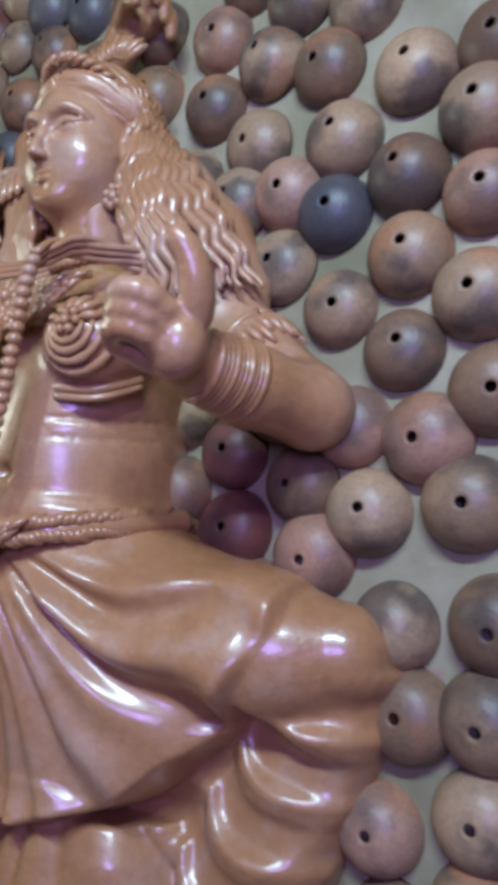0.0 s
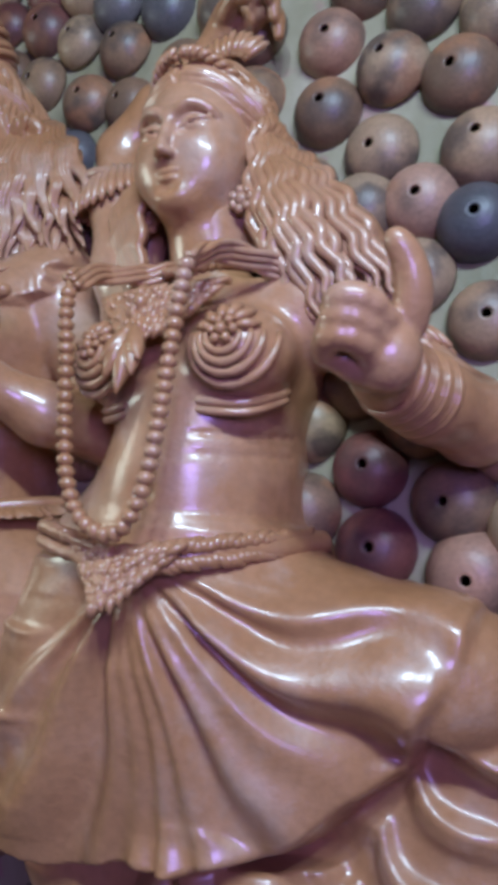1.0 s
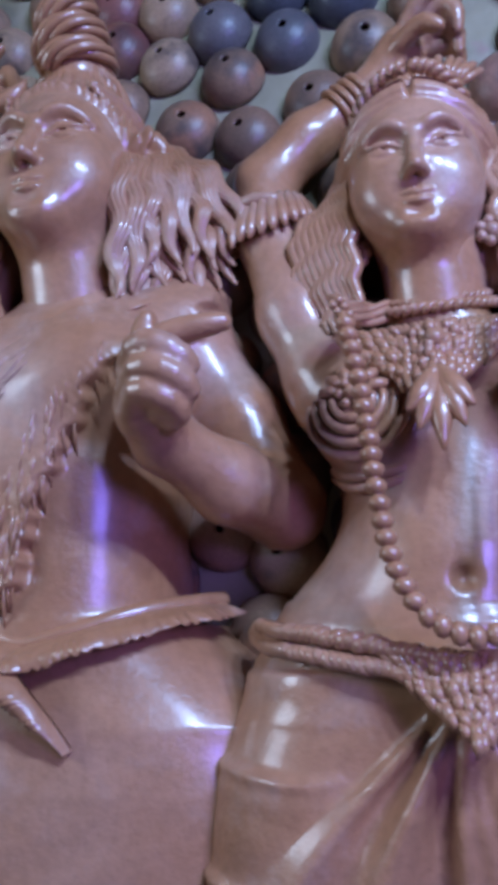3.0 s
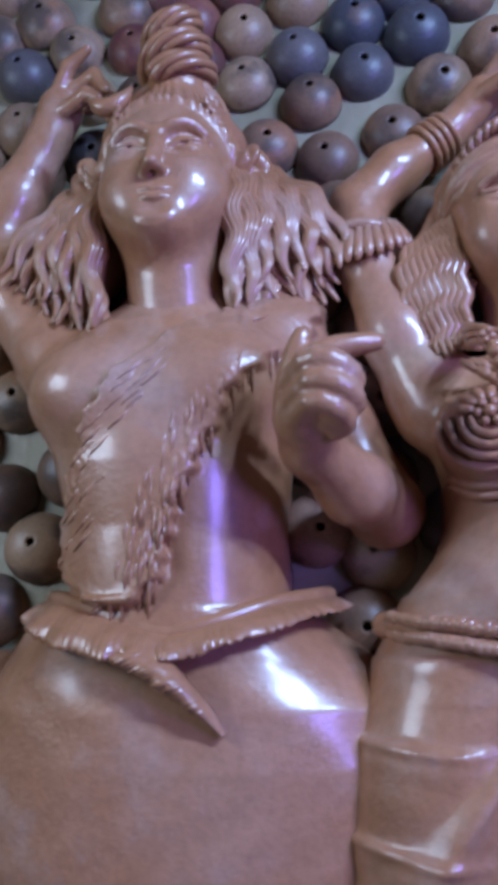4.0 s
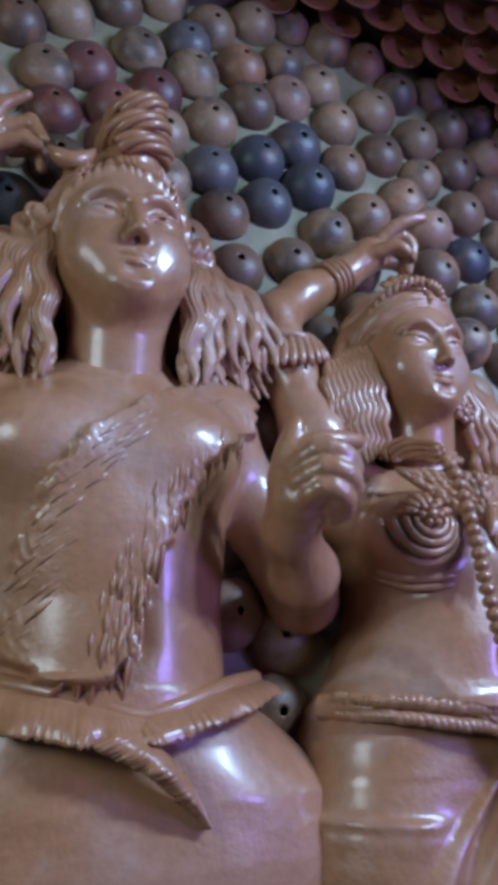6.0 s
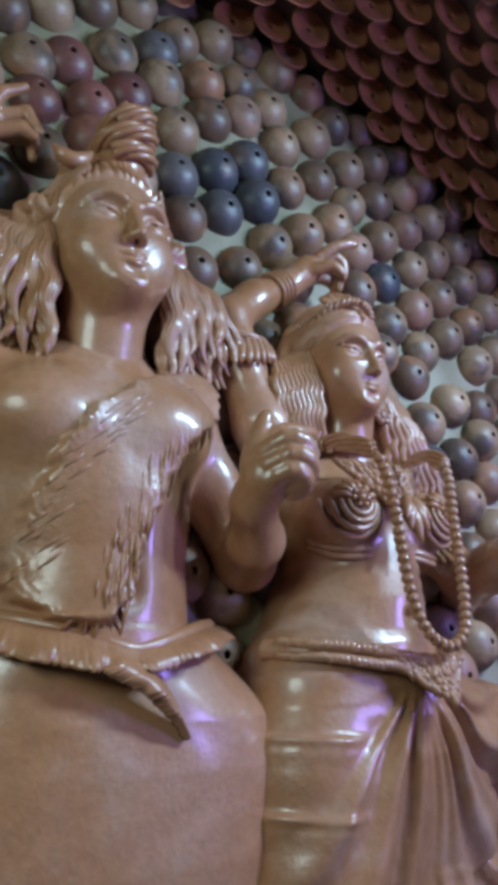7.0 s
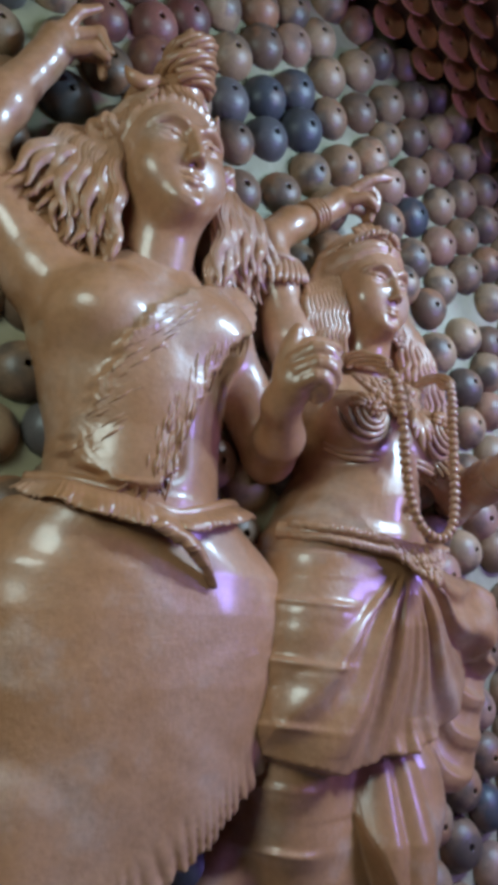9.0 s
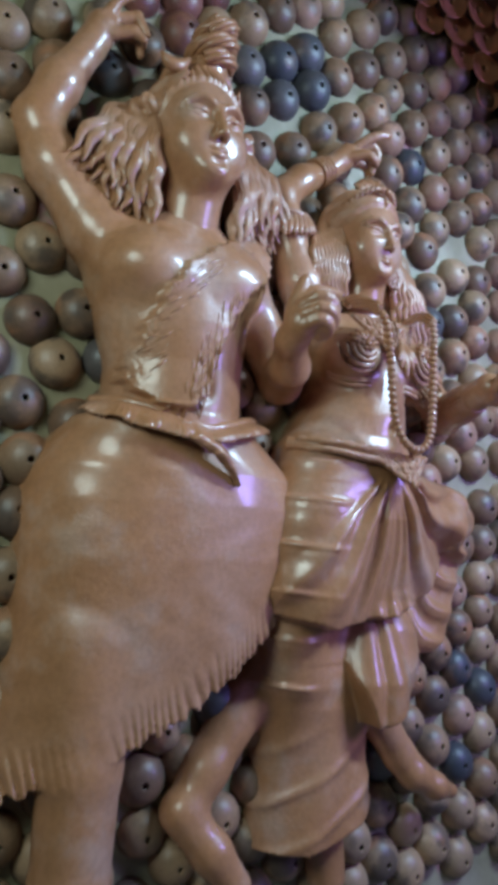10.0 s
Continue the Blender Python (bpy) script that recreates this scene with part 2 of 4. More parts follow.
# the rest of the wall in slanting rows, half a step higher from column to column
for i in range(-14, 12):
    for j in range(-20, 8):
        x = -0.019 + 0.106 * i + rng.uniform(-0.008, 0.008)
        z = 2.596 + 0.072 * i - 0.135 * round(0.072 * i / 0.135 + 1e-6) + 0.135 * j + rng.uniform(-0.009, 0.009)
        if not (-1.35 < x < 1.0 and 0.25 < z < arch(x) - 0.07):
            continue
        if any(((x - a) / w) ** 2 + ((z - b) / h) ** 2 < 1 for a, b, w, h in COVERED):
            continue
        if all((x - a) ** 2 + (z - b) ** 2 > 0.092 ** 2 for a, b in PLACED):
            PLACED.append((x, z))
            kind = rng.choices(KINDS, (0.86, 0.05, 0.09))[0]
            wall_bowl(x, z, kind, rng.uniform(0.98, 1.06))

# and single bowls in what gaps are left
for n in range(6000):
    x, z = rng.uniform(-1.2, 0.95), rng.uniform(0.25, 3.05)
    if z < arch(x) - 0.07 and not any(((x - a) / w) ** 2 + ((z - b) / h) ** 2 < 1 for a, b, w, h in COVERED) and all((x - a) ** 2 + (z - b) ** 2 > 0.101 ** 2 for a, b in PLACED):
        PLACED.append((x, z))
        wall_bowl(x, z, rng.choices(KINDS, (0.9, 0.05, 0.05))[0], rng.uniform(0.85, 0.98))

# the outermost bowls, too many to tell apart, as one mass
me = bpy.data.meshes.new("outer_wall_bowls")
bm = bmesh.new()
for ob in OUTLYING:
    first = len(bm.verts)
    bm.from_mesh(ob.data)
    bm.verts.ensure_lookup_table()
    for vert in bm.verts[first:]:
        vert.co = ob.matrix_world @ vert.co
for ob in OUTLYING:
    bpy.data.objects.remove(ob)
bm.to_mesh(me)
bm.free()
me.polygons.foreach_set("use_smooth", [True] * len(me.polygons))
me.materials.append(CLAY)
tagged(new("outer_wall_bowls", me), "brown upturned clay bowls on the outer parts of the wall", "clay bowls", kind="stuff")

# the vault, which springs from the wall's arched edge towards the room
def on_arch(a, out=1.0):
    return -0.35 + out * 1.55 * math.sin(a), 1.85 + out * 1.26 * math.cos(a)


STEPS = [radians(-20 + 105 * k / 40) for k in range(41)]
verts = [(on_arch(a, out)[0], y, on_arch(a, out)[1]) for out in (1.0, 1.06) for y in (-0.002, -0.85) for a in STEPS]
faces = []
for k in range(40):
    faces += [(k, k + 1, 41 + k + 1, 41 + k), (82 + k, 123 + k, 124 + k, 83 + k), (41 + k, 42 + k, 124 + k, 123 + k), (k + 1, k, 82 + k, 83 + k)]
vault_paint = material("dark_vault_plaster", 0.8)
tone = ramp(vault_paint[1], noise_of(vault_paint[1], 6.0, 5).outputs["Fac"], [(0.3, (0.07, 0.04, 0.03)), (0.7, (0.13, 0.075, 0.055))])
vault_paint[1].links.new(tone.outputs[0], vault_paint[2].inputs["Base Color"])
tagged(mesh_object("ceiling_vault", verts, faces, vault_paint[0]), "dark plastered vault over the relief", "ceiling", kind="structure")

v, f = turned(bowl_profile(BOWL_R * 0.98, BOWL_H * 0.24, 0.0072, 0.004), 20)
cup_mesh = bpy.data.meshes.new("vault_bowl")
cup_mesh.from_pydata(v, [], f)
cup_mesh.polygons.foreach_set("use_smooth", [True] * len(cup_mesh.polygons))
cup_mesh.materials.append(REDDISH)
v = np.array(v)
cup_v, cup_f = [], []
for i in range(29):
    a = radians(-14 + 3.4 * i)
    x, z = on_arch(a)
    n = Vector((math.sin(a) * 1.26, 0, math.cos(a) * 1.55)).normalized()
    for j in range(8):
        y = -0.06 - 0.1 * (j + 0.5 * (i % 2)) + rng.uniform(-0.01, 0.01)
        turn = Vector((0.12 + rng.uniform(-0.1, 0.1), 0.95, 0.02 + rng.uniform(-0.1, 0.1))).to_track_quat("Z", "Y").to_matrix()
        lift = 0.05 + rng.uniform(-0.01, 0.01)
        if i > 15:
            ob = new("clay_bowl", cup_mesh)
            ob.matrix_world = Matrix.Translation(Vector((x, y, z)) - n * lift) @ turn.to_4x4()
            tagged(ob, "red-brown clay bowl hanging open-mouthed under the vault", "clay bowl", "clay bowls under the vault")
            continue
        cup_f += [tuple(q + len(cup_v) * len(v) for q in face) for face in f]
        cup_v.append(v @ np.array(turn).T + np.array(Vector((x, y, z)) - n * lift))
tagged(mesh_object("vault_bowls", np.concatenate(cup_v), cup_f, REDDISH), "red-brown clay bowls hanging open-mouthed under the vault", "clay bowls", kind="stuff")


# ---- sculpting ----
class Sculpt:
    """A solid as a field of distances on a grid, worked with smooth unions and cuts, and turned into one mesh."""

    def __init__(self, lo, hi, h):
        self.lo, self.h = np.array(lo, float), h
        self.shape = tuple(int((b - a) / h) + 1 for a, b in zip(lo, hi))
        self.d = np.full(self.shape, 0.25, np.float32)

    def box(self, lo, hi, pad):
        i0 = [max(0, int((lo[n] - pad - self.lo[n]) / self.h)) for n in range(3)]
        i1 = [min(self.shape[n], int((hi[n] + pad - self.lo[n]) / self.h) + 2) for n in range(3)]
        sl = tuple(slice(a, max(a, b)) for a, b in zip(i0, i1))
        ax = [(np.arange(s.start, s.stop) * self.h + self.lo[n]).astype(np.float32) for n, s in enumerate(sl)]
        return sl, np.meshgrid(*ax, indexing="ij", sparse=True)

    def join(self, sl, d, k, cut=False):
        old = self.d[sl]
        if cut:
            d = -d
            h = np.maximum(k - np.abs(old - d), 0) / k
            self.d[sl] = np.maximum(old, d) + h * h * k * 0.25
        else:
            h = np.maximum(k - np.abs(old - d), 0) / k
            self.d[sl] = np.minimum(old, d) - h * h * k * 0.25

    def capsule(self, a, b, ra, rb=None, k=0.02, cut=False):
        rb = ra if rb is None else rb
        a, b = np.array(a, float), np.array(b, float)
        r = max(ra, rb)
        sl, (X, Y, Z) = self.box(np.minimum(a, b) - r, np.maximum(a, b) + r, k + 2 * self.h)
        ab = b - a
        t = ((X - a[0]) * ab[0] + (Y - a[1]) * ab[1] + (Z - a[2]) * ab[2]) / max(ab @ ab, 1e-9)
        t = np.clip(t, 0, 1)
        d = np.sqrt((X - a[0] - t * ab[0]) ** 2 + (Y - a[1] - t * ab[1]) ** 2 + (Z - a[2] - t * ab[2]) ** 2) - (ra + (rb - ra) * t)
        self.join(sl, d, k, cut)

    def chain(self, points, radii, k=0.02, cut=False):
        for n in range(len(points) - 1):
            self.capsule(points[n], points[n + 1], radii[n], radii[n + 1], k, cut)

    def ball(self, c, r, k=0.02, cut=False, turn=None):
        r = (r,) * 3 if isinstance(r, (int, float)) else r
        c = np.array(c, float)
        big = max(r) if turn is not None else np.array(r)
        sl, (X, Y, Z) = self.box(c - big, c + big, k + 2 * self.h)
        x, y, z = X - c[0], Y - c[1], Z - c[2]
        if turn is not None:
            m = np.array(pose(0, 0, 0, *turn).to_3x3().transposed())
            x, y, z = (m[n][0] * x + m[n][1] * y + m[n][2] * z for n in range(3))
        k0 = np.sqrt((x / r[0]) ** 2 + (y / r[1]) ** 2 + (z / r[2]) ** 2) + 1e-6
        k1 = np.sqrt((x / r[0] ** 2) ** 2 + (y / r[1] ** 2) ** 2 + (z / r[2] ** 2) ** 2) + 1e-6
        self.join(sl, k0 * (k0 - 1) / k1, k, cut)

    def loft(self, rows, k=0.02, fold=None, pad=0.03, lower=None, power=2.0):
        """Elliptical sections up the z axis: rows of z, cx, cy, rx, ry. fold(X, Y, Z) moves the surface out; lower(X): the hem's height."""
        rows = sorted(rows)
        zs, cx, cy, rx, ry = (np.array(c) for c in zip(*rows))
        lo = [(cx - rx).min() - pad, (cy - ry).min() - pad, zs[0]]
        hi = [(cx + rx).max() + pad, (cy + ry).max() + pad, zs[-1]]
        sl, (X, Y, Z) = self.box(lo, hi, k + 2 * self.h)
        z = Z.ravel()
        ip = [np.interp(z, zs, c).astype(np.float32)[None, None, :] for c in (cx, cy, rx, ry)]
        q = (np.abs((X - ip[0]) / ip[2]) ** power + np.abs((Y - ip[1]) / ip[3]) ** power) ** (1 / power)
        d = (q - 1) * np.minimum(ip[2], ip[3])
        if fold is not None:
            d = d - fold(X, Y, Z)
        d = np.maximum(d, Z - zs[-1])
        d = np.maximum(d, (zs[0] if lower is None else lower(X)) - Z)
        self.join(sl, d * 0.85, k)

    def soften(self, lo, hi, times=1):
        sl, _ = self.box(lo, hi, 0.0)
        d = self.d[sl]
        for _ in range(times):
            for axis in range(3):
                e = np.concatenate([d.take([0], axis), d, d.take([-1], axis)], axis)
                n = d.shape[axis]
                d = 0.25 * e.take(range(0, n), axis) + 0.5 * d + 0.25 * e.take(range(2, n + 2), axis)
        self.d[sl] = d

    def mesh(self):
        """Surface nets: a vertex in each cell that the surface crosses, a quad round each crossed edge."""
        d = self.d
        inside = d < 0
        nx, ny, nz = (s - 1 for s in d.shape)
        count = np.zeros((nx, ny, nz), np.uint8)
        for a in (0, 1):
            for b in (0, 1):
                for c in (0, 1):
                    count += inside[a:a + nx, b:b + ny, c:c + nz]
        cells = np.argwhere((count > 0) & (count < 8))
        index = np.full((nx, ny, nz), -1, np.int64)
        index[tuple(cells.T)] = np.arange(len(cells))
        total, weight = np.zeros((len(cells), 3)), np.zeros(len(cells))
        corners = np.array([(a, b, c) for a in (0, 1) for b in (0, 1) for c in (0, 1)])
        value = [d[tuple((cells + c).T)] for c in corners]
        for p in range(8):
            for q in range(p + 1, 8):
                if np.abs(corners[p] - corners[q]).sum() == 1:
                    cross = (value[p] < 0) != (value[q] < 0)
                    t = np.where(cross, value[p] / np.where(cross, value[p] - value[q], 1), 0)
                    total += (corners[p] + t[:, None] * (corners[q] - corners[p])) * cross[:, None]
                    weight += cross
        verts = (cells + total / weight[:, None]) * self.h + self.lo
        faces = []
        for axis in range(3):
            u, v = [(1, 2), (2, 0), (0, 1)][axis]
            lead = np.moveaxis(inside, axis, 0)
            change = np.argwhere(np.moveaxis(lead[:-1] != lead[1:], 0, axis))
            ok = np.all([(change[:, n] >= 1) & (change[:, n] < d.shape[n] - 1) for n in (u, v)], axis=0)
            change = change[ok]
            eu, ev = np.eye(3, dtype=int)[u], np.eye(3, dtype=int)[v]
            quad = np.stack([index[tuple(np.clip(change - s, 0, None).T)] for s in (eu + ev, ev, 0 * eu, eu)], 1)
            flip = ~inside[tuple(change.T)]
            quad[flip] = quad[flip][:, ::-1]
            faces.append(quad[(quad >= 0).all(1)])
        return verts, np.concatenate(faces)


class Pile:
    """Vertices and faces gathered for one mesh."""

    def __init__(self):
        self.v, self.f, self.n = [], [], 0

    def add(self, verts, faces):
        verts = np.asarray(verts, float)
        self.v.append(verts)
        self.f += [tuple(int(i) + self.n for i in face) for face in faces]
        self.n += len(verts)

    def sculpt(self, s):
        v, f = s.mesh()
        self.v.append(v)
        self.f += [tuple(q) for q in (f + self.n).tolist()]
        self.n += len(v)

    def tube(self, points, radii, n=8):
        p = np.array(points, float)
        radii = np.full(len(p), radii) if isinstance(radii, (int, float)) else np.array(radii, float)
        tang = np.gradient(p, axis=0)
        tang /= np.linalg.norm(tang, axis=1)[:, None] + 1e-9
        ref = np.array([0.31, -0.9, 0.29])
        side = np.cross(tang, ref)
        side /= np.linalg.norm(side, axis=1)[:, None] + 1e-9
        up = np.cross(side, tang)
        a = np.linspace(0, 2 * np.pi, n, endpoint=False)
        ring = p[:, None] + radii[:, None, None] * (np.cos(a)[None, :, None] * side[:, None] + np.sin(a)[None, :, None] * up[:, None])
        verts = ring.reshape(-1, 3)
        m = len(p)
        faces = [(i * n + k, i * n + (k + 1) % n, (i + 1) * n + (k + 1) % n, (i + 1) * n + k) for i in range(m - 1) for k in range(n)]
        faces += [tuple(range(n))[::-1], tuple((m - 1) * n + k for k in range(n))]
        self.add(verts, faces)

    def bead(self, c, r, n=8, stretch=(1, 1, 1)):
        rows = n // 2 + 1
        th = np.linspace(0, np.pi, rows + 1)[1:-1]
        ph = np.linspace(0, 2 * np.pi, n, endpoint=False)
        verts = [(0, 0, 1)] + [(math.sin(t) * math.cos(p), math.sin(t) * math.sin(p), math.cos(t)) for t in th for p in ph] + [(0, 0, -1)]
        m = len(th)
        faces = [(0, 1 + k, 1 + (k + 1) % n) for k in range(n)]
        faces += [(1 + i * n + k, 1 + (i + 1) * n + k, 1 + (i + 1) * n + (k + 1) % n, 1 + i * n + (k + 1) % n) for i in range(m - 1) for k in range(n)]
        faces += [(1 + m * n, 1 + (m - 1) * n + (k + 1) % n, 1 + (m - 1) * n + k) for k in range(n)]
        self.add(np.array(verts) * r * np.array(stretch) + np.array(c), faces)

    def ring(self, c, axis, R, r, n=28, squash=1.0):
        axis = np.array(axis, float) / np.linalg.norm(axis)
        u = np.cross(axis, (0.2, 0.9, 0.4))
        u /= np.linalg.norm(u)
        v = np.cross(axis, u)
        a = np.linspace(0, 2 * np.pi, n + 1)
        self.tube([np.array(c) + R * (math.cos(t) * u + squash * math.sin(t) * v) for t in a], r, 7)

    def ribbon(self, top, bottom, thick, ruffle=0.0, waves=20, n=160, rows=7, groove=0.0):
        """A thick strip of cloth between two lines, its lower edge ruffled."""
        a, b = curve(top, n), curve(bottom, n)
        u = np.linspace(0, 1, n)
        sheet = []
        for r in range(rows):
            v = r / (rows - 1)
            line = a * (1 - v) + b * v
            line[:, 1] -= ruffle * v ** 1.3 * (np.sin(u * waves * 2 * np.pi + 0.9 * np.sin(u * 17)) + 0.4 * np.sin(u * waves * 4.7)) + 0.012 * math.sin(v * math.pi)
            line[:, 2] += 0.35 * ruffle * v * np.sin(u * waves * 5.1 + 1.0)
            line[:, 1] -= groove * v ** 0.7 * np.abs(np.sin(u * 70 - 2.2 * v + 1.5 * np.sin(u * 23))) ** 0.6 * (0.6 + 0.4 * np.sin(u * 31))
            line[:, 2] -= 0.5 * groove * v ** 3 * np.sin(u * 90 + 3 * np.sin(u * 37))
            sheet.append(line)
        front = np.array(sheet)
        back = front + np.array((0, thick, 0.001))
        verts = np.concatenate([front.reshape(-1, 3), back.reshape(-1, 3)])
        m = rows * n
        faces = []
        for r in range(rows - 1):
            for k in range(n - 1):
                i = r * n + k
                faces += [(i, i + n, i + n + 1, i + 1), (m + i, m + i + 1, m + i + n + 1, m + i + n)]
        for k in range(n - 1):
            faces += [(k, k + 1, m + k + 1, m + k), ((rows - 1) * n + k, m + (rows - 1) * n + k, m + (rows - 1) * n + k + 1, (rows - 1) * n + k + 1)]
        for r in range(rows - 1):
            faces += [(r * n, m + r * n, m + (r + 1) * n, (r + 1) * n), (r * n + n - 1, (r + 1) * n + n - 1, m + (r + 1) * n + n - 1, m + r * n + n - 1)]
        self.add(verts, faces)

    def finish(self, name, mat):
        verts = np.concatenate(self.v)
        me = bpy.data.meshes.new(name)
        me.from_pydata(verts.tolist(), [], self.f)
        me.update()
        me.polygons.foreach_set("use_smooth", [True] * len(me.polygons))
        me.materials.append(mat)
        return new(name, me)


def curve(points, n=24):
    """Points on a smooth line through the given ones."""
    p = [np.array(q, float) for q in points]
    p = [2 * p[0] - p[1]] + p + [2 * p[-1] - p[-2]]
    out = []
    seg = len(p) - 3
    for s in np.linspace(0, seg - 1e-6, n):
        i = int(s)
        t = s - i
        a, b, c, d = p[i:i + 4]
        out.append(0.5 * (2 * b + (c - a) * t + (2 * a - 5 * b + 4 * c - d) * t * t + (3 * b - a - 3 * c + d) * t ** 3))
    return np.array(out)


def head(s, c, size, yaw, pitch):
    """A calm oval face with closed lips and lowered lids; c: between the ears at the height of the eyes; looks to -y."""
    m = np.array((pose(0, 0, 0, 0, 0, yaw) @ pose(0, 0, 0, pitch)).to_3x3())

    def at(x, y, z):
        return np.array(c) + m @ np.array((x, y, z)) * size

    turn = (pitch, 0, yaw)
    g = size

    def ball(p, r, k=0.02, cut=False):
        s.ball(at(*p), tuple(v * g for v in r), k * g, cut, turn)

    def line(points, radii, k, cut=False):
        s.chain([at(*p) for p in points], [r * g for r in radii], k * g, cut)

    ball((0, 0.012, 0.028), (0.079, 0.09, 0.092), 0.02)
    ball((0, -0.02, -0.021), (0.0735, 0.072, 0.083), 0.03)
    ball((0, -0.07, -0.089), (0.027, 0.022, 0.017), 0.035)
    for e in (-1, 1):
        ball((e * 0.036, -0.052, -0.04), (0.028, 0.024, 0.032), 0.035)
        # the eye: hollow, ball, lowered lid, lid lines, brow
        ball((e * 0.032, -0.0945, 0.0005), (0.0265, 0.0165, 0.0165), 0.008, True)
        ball((e * 0.032, -0.067, -0.001), (0.0215, 0.0155, 0.0105), 0.0015)
        ball((e * 0.032, -0.0665, 0.0085), (0.0235, 0.0178, 0.0075), 0.0015)
        u = np.linspace(0, 1, 9)
        line([(e * (0.0095 + 0.0475 * q), -0.0825 + 0.0215 * q * q, -0.003 + 0.0045 * q + 0.0075 * math.sin(math.pi * q)) for q in u], [0.0014, 0.0022, 0.0027, 0.003, 0.003, 0.003, 0.0027, 0.0023, 0.0016], 0.0015)
        line([(e * (0.0095 + 0.0465 * q), -0.0815 + 0.0205 * q * q, -0.003 + 0.0025 * q - 0.0085 * math.sin(math.pi * q)) for q in u], [0.0012, 0.0016, 0.002, 0.0022, 0.0022, 0.0022, 0.002, 0.0016, 0.0012], 0.003)
        line([(e * (0.009 + 0.051 * q), -0.0895 + 0.026 * q * q, 0.0165 + 0.0125 * math.sin(math.pi * min(1, q * 0.95 + 0.05)) - 0.001 * q) for q in u], [0.0015, 0.0022, 0.0026, 0.0026, 0.0025, 0.0023, 0.002, 0.0016, 0.001], 0.011)
        line([(e * (0.011 + 0.044 * q), -0.0845 + 0.0215 * q * q, -0.0045 + 0.0045 * q + 0.0065 * math.sin(math.pi * q)) for q in u], [0.0017] * 9, 0.001, True)
        line([(e * (0.012 + 0.046 * q), -0.0865 + 0.025 * q * q, 0.004 + 0.003 * q + 0.0105 * math.sin(math.pi * q)) for q in u], [0.0014] * 9, 0.003, True)
        # nostrils, corners of the mouth
        ball((e * 0.0088, -0.0955, -0.0385), (0.0055, 0.0082, 0.0055), 0.005)
        ball((e * 0.0066, -0.1015, -0.0455), (0.0032, 0.0042, 0.0027), 0.0015, True)
    line([(0, -0.0865, 0.02), (0, -0.0945, -0.008), (0, -0.1015, -0.024), (0, -0.1065, -0.0355)], [0.0038, 0.0042, 0.005, 0.0068], 0.011)
    line([(0, -0.0935, -0.048), (0, -0.0915, -0.0555)], [0.002, 0.0022], 0.004, True)
    line([(x, -0.0898 + 11 * x * x, -0.0592 + abs(x) * 0.08 - (0.001 if abs(x) < 0.003 else 0)) for x in np.linspace(-0.02, 0.02, 9)], [0.0008, 0.0022, 0.0033, 0.004, 0.0036, 0.004, 0.0033, 0.0022, 0.0008], 0.0025)
    line([(x, -0.089 + 12 * x * x, -0.07 + abs(x) * 0.22) for x in np.linspace(-0.0155, 0.0155, 7)], [0.0018, 0.0034, 0.0046, 0.0052, 0.0046, 0.0034, 0.0018], 0.003)
    line([(x, -0.0945 + 10 * x * x, -0.0643 + abs(x) * 0.2) for x in np.linspace(-0.0215, 0.0215, 11)], [0.0021] * 11, 0.0012, True)
    ball((0, -0.0985, -0.0815), (0.014, 0.0115, 0.006), 0.01, True)
    return at


def finger(s, points, r, k=0.006):
    """One finger, bent softly along its joints and thinner towards the tip."""
    line = curve(points, 10)
    s.chain(line, [r * (1.05 - 0.35 * (n / 9) ** 2) for n in range(10)], k)


def combed_hair(s, at, size, many, part, line_y, line_z, thick=0.006):
    """Combed hair raised over the scalp behind the hairline; part: from a middle parting to the sides, else up to a knot."""
    o = at(0, 0, 0)
    m = np.array([at(1, 0, 0) - o, at(0, 1, 0) - o, at(0, 0, 1) - o]) / size ** 2
    sl, (X, Y, Z) = s.box(o - 0.17 * size, o + 0.17 * size, 0.0)
    x, y, z = (m[n][0] * (X - o[0]) + m[n][1] * (Y - o[1]) + m[n][2] * (Z - o[2]) for n in range(3))
    a = np.arctan2(y - 0.015, z - 0.0) if part else np.arctan2(x, -(y - 0.03))
    wave = 1.1 * np.sin(60 * (np.abs(x) if part else z)) * 0.6
    rib = np.abs(np.sin(many * a + wave + 0.8 * np.sin(3.3 * a * many / 7)))
    edge = np.clip((z - np.interp(y, line_y, line_z)) / 0.008, 0, 1)
    cleft = np.clip(np.abs(x) / 0.006, 0, 1) if part else 1.0
    s.d[sl] -= (size * edge * cleft * (thick + 0.0042 * rib)).astype(np.float32)


def hair_lock(pile, start, middle, end, r, wave=0.006, turns=3.0, phase=0.0, n=26):
    line = curve([start, middle, end], n)
    u = np.linspace(0, 1, n)
    across = np.cross(line[-1] - line[0], (0, -1, 0.15))
    across /= np.linalg.norm(across) + 1e-9
    swing = wave * np.sin(2 * np.pi * turns * u + phase) * (0.3 + 0.7 * u)
    line = line + across[None] * swing[:, None]
    line[:, 1] -= 0.35 * wave * np.cos(2 * np.pi * turns * u + phase)
    radii = r * (0.75 + 0.35 * np.sin(np.pi * u)) * np.clip(1.15 - u ** 4, 0.25, 1)
    pile.tube(line, radii, 6)


